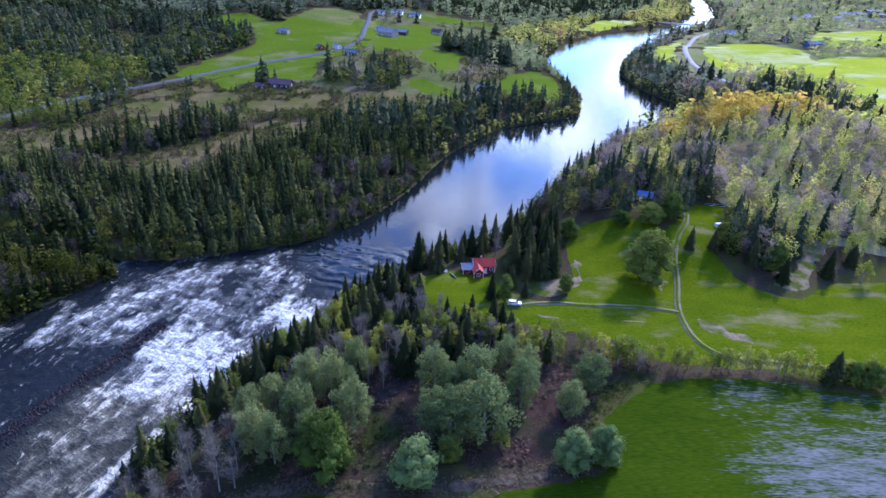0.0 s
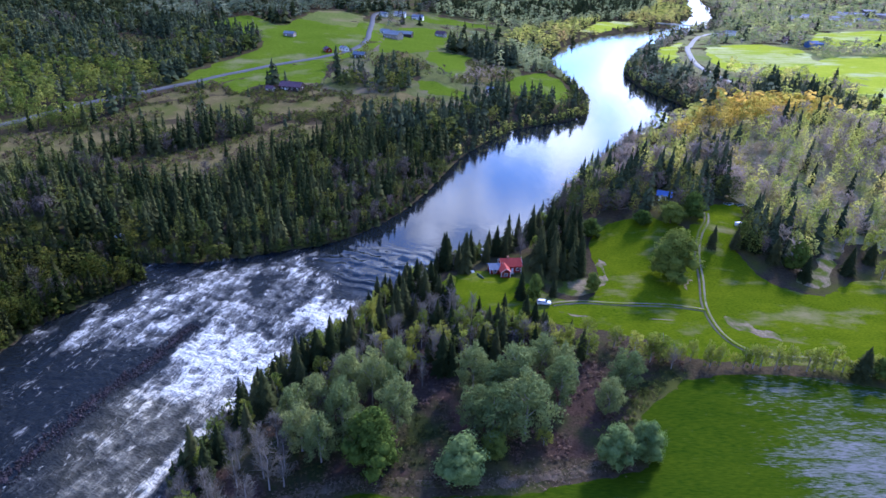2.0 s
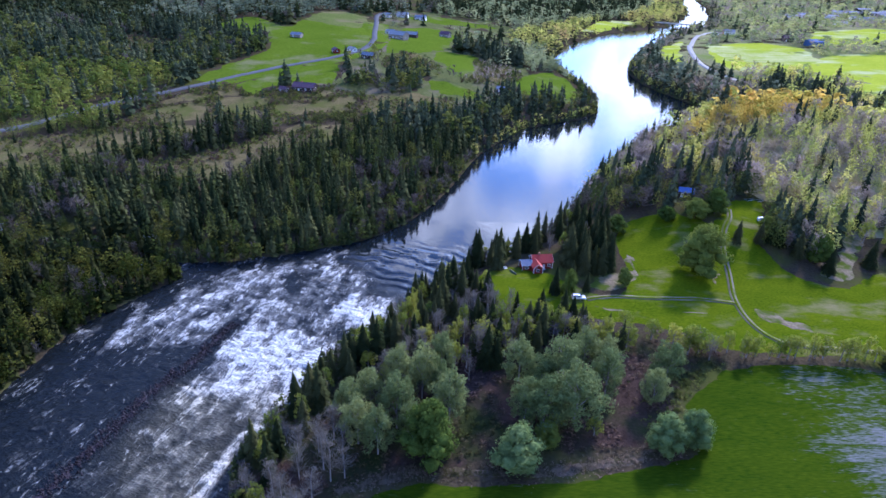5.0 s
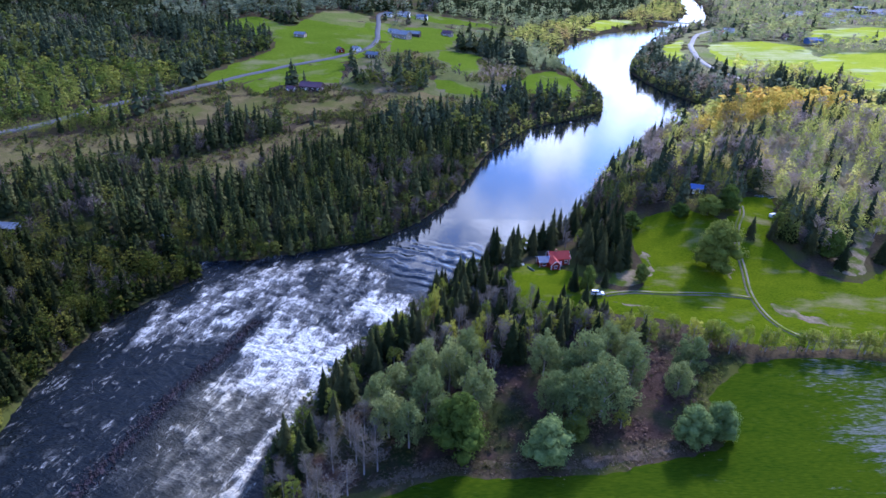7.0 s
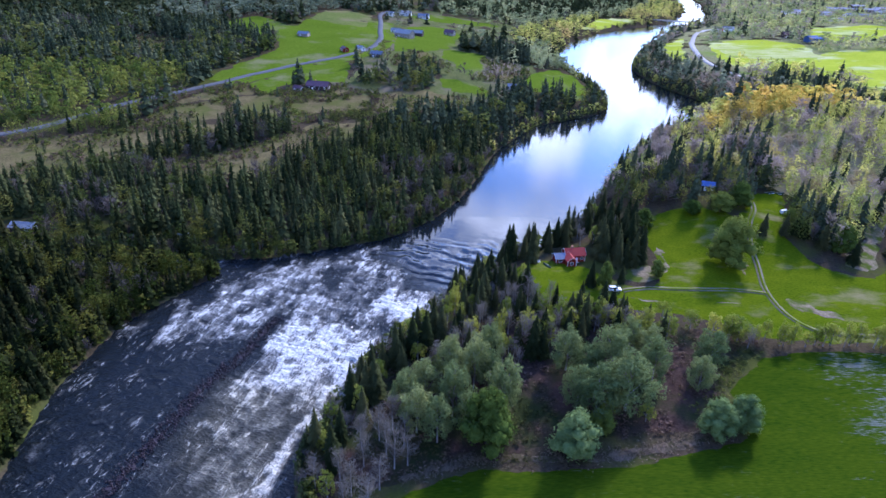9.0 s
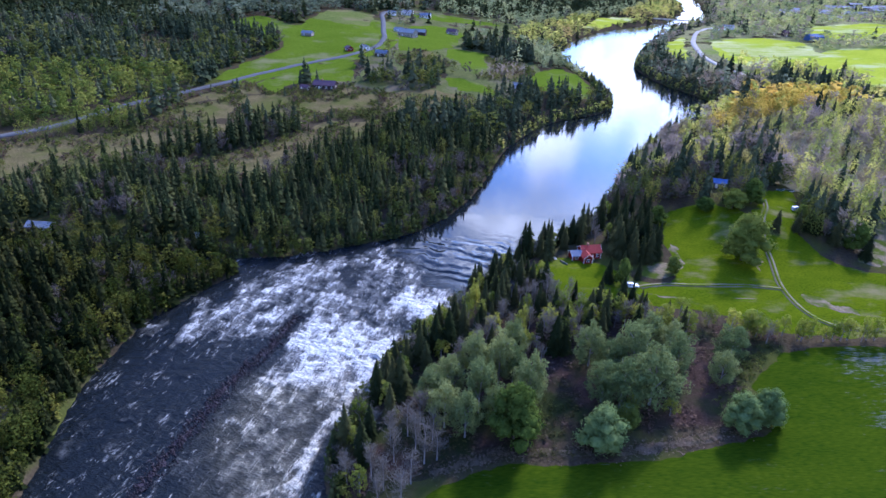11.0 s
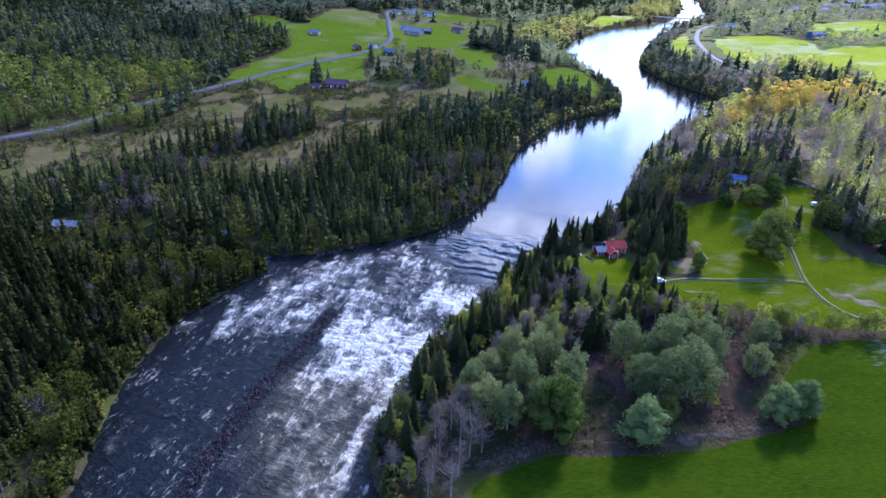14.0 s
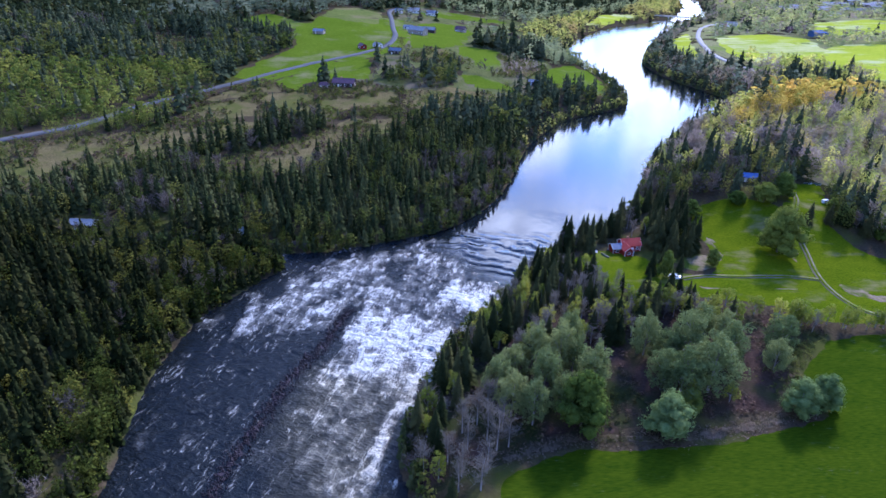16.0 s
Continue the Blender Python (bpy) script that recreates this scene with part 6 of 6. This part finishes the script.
station_wagon(25.2, 167.4, -4)


def rowing_boat(x, y, turn, label, length=4.4, upside=True):
    """A small clinker boat, keel up on the grass."""
    boat = place("rowing_boat", x, y, turn, label, "boat")
    rows = []
    for i in range(13):
        t = i / 12 * 2 - 1
        half = 0.72 * (1 - abs(t) ** 2.4) + 0.03
        rows.append([(t * length / 2, half * math.cos(a), (0.62 - 0.12 * t * t) * math.sin(a)) for a in np.linspace(0, math.pi, 9)])
    v = np.array(rows).reshape(-1, 3)
    hull = array_part("hull", v, grid_faces(9, 13), M_GREEN_PAINT, boat)
    box_part("keel", (-length / 2, length / 2, -0.04, 0.04, 0.52, 0.68), M_WOOD, boat)
    bm = bmesh.new()
    for s in (-1, 1):
        for i in range(12):
            t0, t1 = i / 6 - 1, (i + 1) / 6 - 1
            y0, y1 = (0.72 * (1 - abs(t) ** 2.4) + 0.04 for t in (t0, t1))
            box(bm, t0 * length / 2, t1 * length / 2, min(s * y0, s * y1) - 0.03, max(s * y0, s * y1) + 0.03, 0.0, 0.09)
    part("gunwale", bm, M_WHITE, boat, "white gunwale")
    return boat


rowing_boat(5.6, 184.5, 118, "dark green rowing boat keel up on the lawn")


def garden_seat(x, y, turn):
    seat = place("garden_seat", x, y, turn, "white painted slatted garden seat on the lawn", "bench")
    for i in range(4):
        box_part("slat", (-1.2, 1.2, -0.3 + i * 0.16, -0.18 + i * 0.16, 0.43, 0.47), M_WHITE, seat)
    for i in range(3):
        box_part("back_slat", (-1.2, 1.2, 0.34, 0.38, 0.55 + i * 0.16, 0.66 + i * 0.16), M_WHITE, seat)
    for sx_ in (-1.1, 1.1):
        for sy_ in (-0.28, 0.34):
            box_part("leg", (sx_ - 0.04, sx_ + 0.04, sy_ - 0.04, sy_ + 0.04, -0.2, 0.43 if sy_ < 0 else 1.0), M_WHITE, seat)
    return seat


garden_seat(2.4, 187.0, 20)


def caravan(x, y, turn):
    van = place("caravan", x, y, turn, "small white caravan standing at the wood's edge", "caravan")
    box_part("body", (-2.2, 2.2, -1.05, 1.05, 0.45, 2.45), M_WHITE, van, bevel=0.18)
    for s in (-1, 1):
        box_part("window", (-0.8, 0.8, s * 1.06 - 0.02, s * 1.06 + 0.02, 1.3, 1.9), M_GLASS, van)
        bm = bmesh.new()
        bmesh.ops.create_cone(bm, cap_ends=True, segments=14, radius1=0.32, radius2=0.32, depth=0.2, matrix=pose(-0.1, s * 0.92, 0.3, 90))
        part("wheel", bm, M_RUBBER, van)
    box_part("drawbar", (2.2, 3.4, -0.06, 0.06, 0.4, 0.5), M_METAL, van)
    return van


caravan(108.5, 219.5, 15).scale = (0.62, 0.62, 0.7)
rowing_boat(112, 238.5, 15, "pale-rimmed rowing boat lying in the far yard", 5.0)
rowing_boat(117, 239.5, 5, "second rowing boat lying keel up in the far yard", 4.6)

# sheds, farms and village
farm_building("shed", 84.8, 239.2, 70, 4.2, 5.4, 2.3, 1.2, M_DARK_WALL, M_BLUE_ROOF, "dark shed with a blue-grey sheet roof among spruces", "shed", chimney=False)
farm_building("cabin", -195, 213.5, 84, 4.6, 9, 2.4, 1.2, M_DARK_WALL, M_PALE_ROOF, "long low cabin with a pale sheet roof in the forest", "cabin", chimney=False)
farm_building("hut", -133, 212, 60, 2.6, 3.4, 2.1, 0.8, M_WOOD, M_PALE_ROOF, "small grey hut in the riverside forest", "hut", chimney=False)
farm_building("farmhouse", -113, 424, 80, 8, 15, 3.0, 2.4, M_DARK_WALL, M_TILE_ROOF, "dark farmhouse with a purple-brown tile roof below the field", "house")
farm_building("outhouse", -126, 418, 60, 4, 6, 2.3, 1.3, M_WOOD, M_TILE_ROOF, "small grey outhouse beside the farmhouse", "shed", chimney=False)
farm_building("farmhouse", -60, 632, 60, 10, 17, 4.2, 3.0, M_WOOD, M_PALE_ROOF, "large weathered farmhouse with a pale grey roof in the fields", "house")
farm_building("outhouse", -70, 658, 70, 5, 9, 2.6, 1.6, M_WHITE, M_PALE_ROOF, "low white outhouse behind the farmhouse", "shed", chimney=False)
farm_building("barn", -48, 655, 75, 7, 12, 3.2, 2.2, M_DARK_WALL, M_PALE_ROOF, "dark outbuilding with a pale sheet roof", "barn", chimney=False, windows=False)
farm_building("cottage", -80, 530, 75, 6, 10, 2.8, 2.0, M_DARK_WALL, M_GREY_ROOF, "dark roadside cottage with a grey roof", "house")
farm_building("cottage", -109, 543, 30, 5, 7, 2.5, 1.6, M_RED_WALL, M_TILE_ROOF, "small red roadside cottage", "house", chimney=False)
farm_building("cottage", -96, 551, 50, 5, 7, 2.5, 1.4, M_WHITE, M_PALE_ROOF, "small white roadside cottage with a pale roof", "house")
farm_building("house", -13, 692, 60, 7, 11, 3.2, 2.4, M_WOOD, M_TILE_ROOF, "weathered house in the upper field", "house")
farm_building("barn", -64, 790, 85, 8, 14, 3.4, 2.2, M_WHITE, M_PALE_ROOF, "pale barn with a light roof", "barn", chimney=False)
farm_building("barn", -42, 786, 80, 8, 13, 3.2, 2.4, M_WHITE, M_GREY_ROOF, "white barn with a grey roof", "barn")
farm_building("cottage", -82, 772, 70, 6, 9, 2.8, 2.0, M_WHITE, M_PALE_ROOF, "white cottage at the top of the road", "house")
farm_building("hay_barn", -153, 596, 75, 6, 10, 2.6, 1.6, M_WOOD, M_GREY_ROOF, "grey hay barn at the field's edge", "barn", chimney=False, windows=False)
farm_building("boathouse", 27, 458, 75, 5, 7, 2.4, 1.3, M_DARK_WALL, M_GREY_ROOF, "small dark shed with a blue-grey roof by the bare thicket", "shed", chimney=False)
farm_building("blue_barn", 400, 706, 95, 11, 18, 4.6, 2.2, M_BLUE_ROOF, M_BLUE_ROOF, "long blue sheet-metal barn above the bright field", "barn", chimney=False, windows=False)
farm_building("barn", 384, 734, 85, 8, 11, 4.0, 2.6, M_DARK_WALL, M_TILE_ROOF, "dark wooden barn beside the blue one", "barn", chimney=False, windows=False)
village = random.Random(12)
for x, y, w, l, wall, roof in VILLAGE:
    farm_building("village_house", x, y, 75 + village.uniform(-25, 25), w, l, 3.4, 2.2, wall, roof, "village house with a pale or dark roof among trees", "house", group="village houses")

# low bridge over the far reach
BA, BB = Vector((322, 1030, 3.2)), Vector((390, 1004, 3.2))
span = BB - BA
bridge = new("bridge")
bridge.matrix_basis = Matrix.Translation(BA) @ Matrix.Rotation(math.atan2(span.y, span.x), 4, "Z")
tagged(bridge, "low grey concrete beam bridge over the far river", "bridge")
box_part("deck", (-12, span.length + 12, -2.5, 2.5, 0.2, 1.1), M_CONCRETE, bridge)
for i in range(4):
    box_part("pier", (span.length * (i + 0.5) / 4 - 0.8, span.length * (i + 0.5) / 4 + 0.8, -2, 2, -6, 0.2), M_CONCRETE, bridge)
for s in (-1, 1):
    box_part("railing", (-12, span.length + 12, s * 2.4 - 0.05, s * 2.4 + 0.05, 1.1, 2.0), M_METAL, bridge)

# ---- rock weir in the rapids: the last pieces ----
WEIR = smooth_line([(-86, 161), (-92, 143), (-98, 131), (-102, 120), (-106, 107), (-110, 93), (-112, 72), (-114, 50)], 10)
weir = tagged(new("rock_weir"), "low curved ridge of dark reddish rocks in the river", "rock weir")
weir.matrix_basis = pose(-100, 125, 0)
keel_line = WEIR + np.column_stack([fbm(WEIR[:, 0] / 2, WEIR[:, 1] / 2, 2, 71), np.zeros(len(WEIR))]) - 0.35
ridge_rows = []
for off, up in ((-2.5, -0.45), (-1.25, 0.0), (0.0, 0.12), (1.25, 0.0), (2.5, -0.45)):
    ridge_rows.append(np.column_stack([keel_line[:, 0] + off + 100, keel_line[:, 1] - 125, water_level(keel_line[:, 0], keel_line[:, 1]) + up + 1.0 * (fbm(keel_line[:, 0] * 0.7 + off * 3, keel_line[:, 1] * 0.7, 3, 72) - 0.55)]))
array_part("ridge", np.stack(ridge_rows, 1).reshape(-1, 3), grid_faces(5, len(WEIR)), M_ROCK, weir)
stone_shapes = []
for k in range(6):
    bm = bmesh.new()
    bmesh.ops.create_icosphere(bm, subdivisions=1, radius=0.5)
    for q in bm.verts:
        q.co *= 0.75 + 0.5 * noise.noise(q.co * 2.3 + Vector((k * 5.1, 0, 0)))
        q.co.z *= 0.75
    me = bpy.data.meshes.new("stone")
    bm.to_mesh(me)
    bm.free()
    me.materials.append(M_ROCK)
    stone_shapes.append(me)
rr = random.Random(31)
seg = np.linalg.norm(np.diff(WEIR, axis=0), axis=1)
along = np.concatenate([[0], np.cumsum(seg)])
rest = []
for i in range(2600):
    s = rr.uniform(0, along[-1])
    x = float(np.interp(s, along, WEIR[:, 0])) + rr.gauss(0, 1.25)
    y = float(np.interp(s, along, WEIR[:, 1])) + rr.gauss(0, 0.4)
    lv = float(water_level(np.array([x]), np.array([y]))[0])
    size = rr.uniform(0.7, 1.15) if i < 290 else rr.uniform(0.35, 0.8)
    m = Matrix.LocRotScale((x + 100, y - 125, lv + 0.08 + rr.uniform(-0.2, 0.2)), Euler((rr.uniform(0, 6), rr.uniform(0, 6), rr.uniform(0, 6))), (size, size * rr.uniform(0.7, 1.2), size * 0.9))
    if i < 290:
        stone = new("stone", stone_shapes[i % 6])
        stone.parent = weir
        stone.matrix_basis = m
    else:
        me = stone_shapes[i % 6]
        vv = np.array([(m @ q.co)[:] for q in me.vertices])
        rest.append((vv, np.array([p.vertices[:] for p in me.polygons])))
small = array_part("small_stone_rubble", *merge(rest), M_ROCK, weir)
small["kind"] = "stuff"
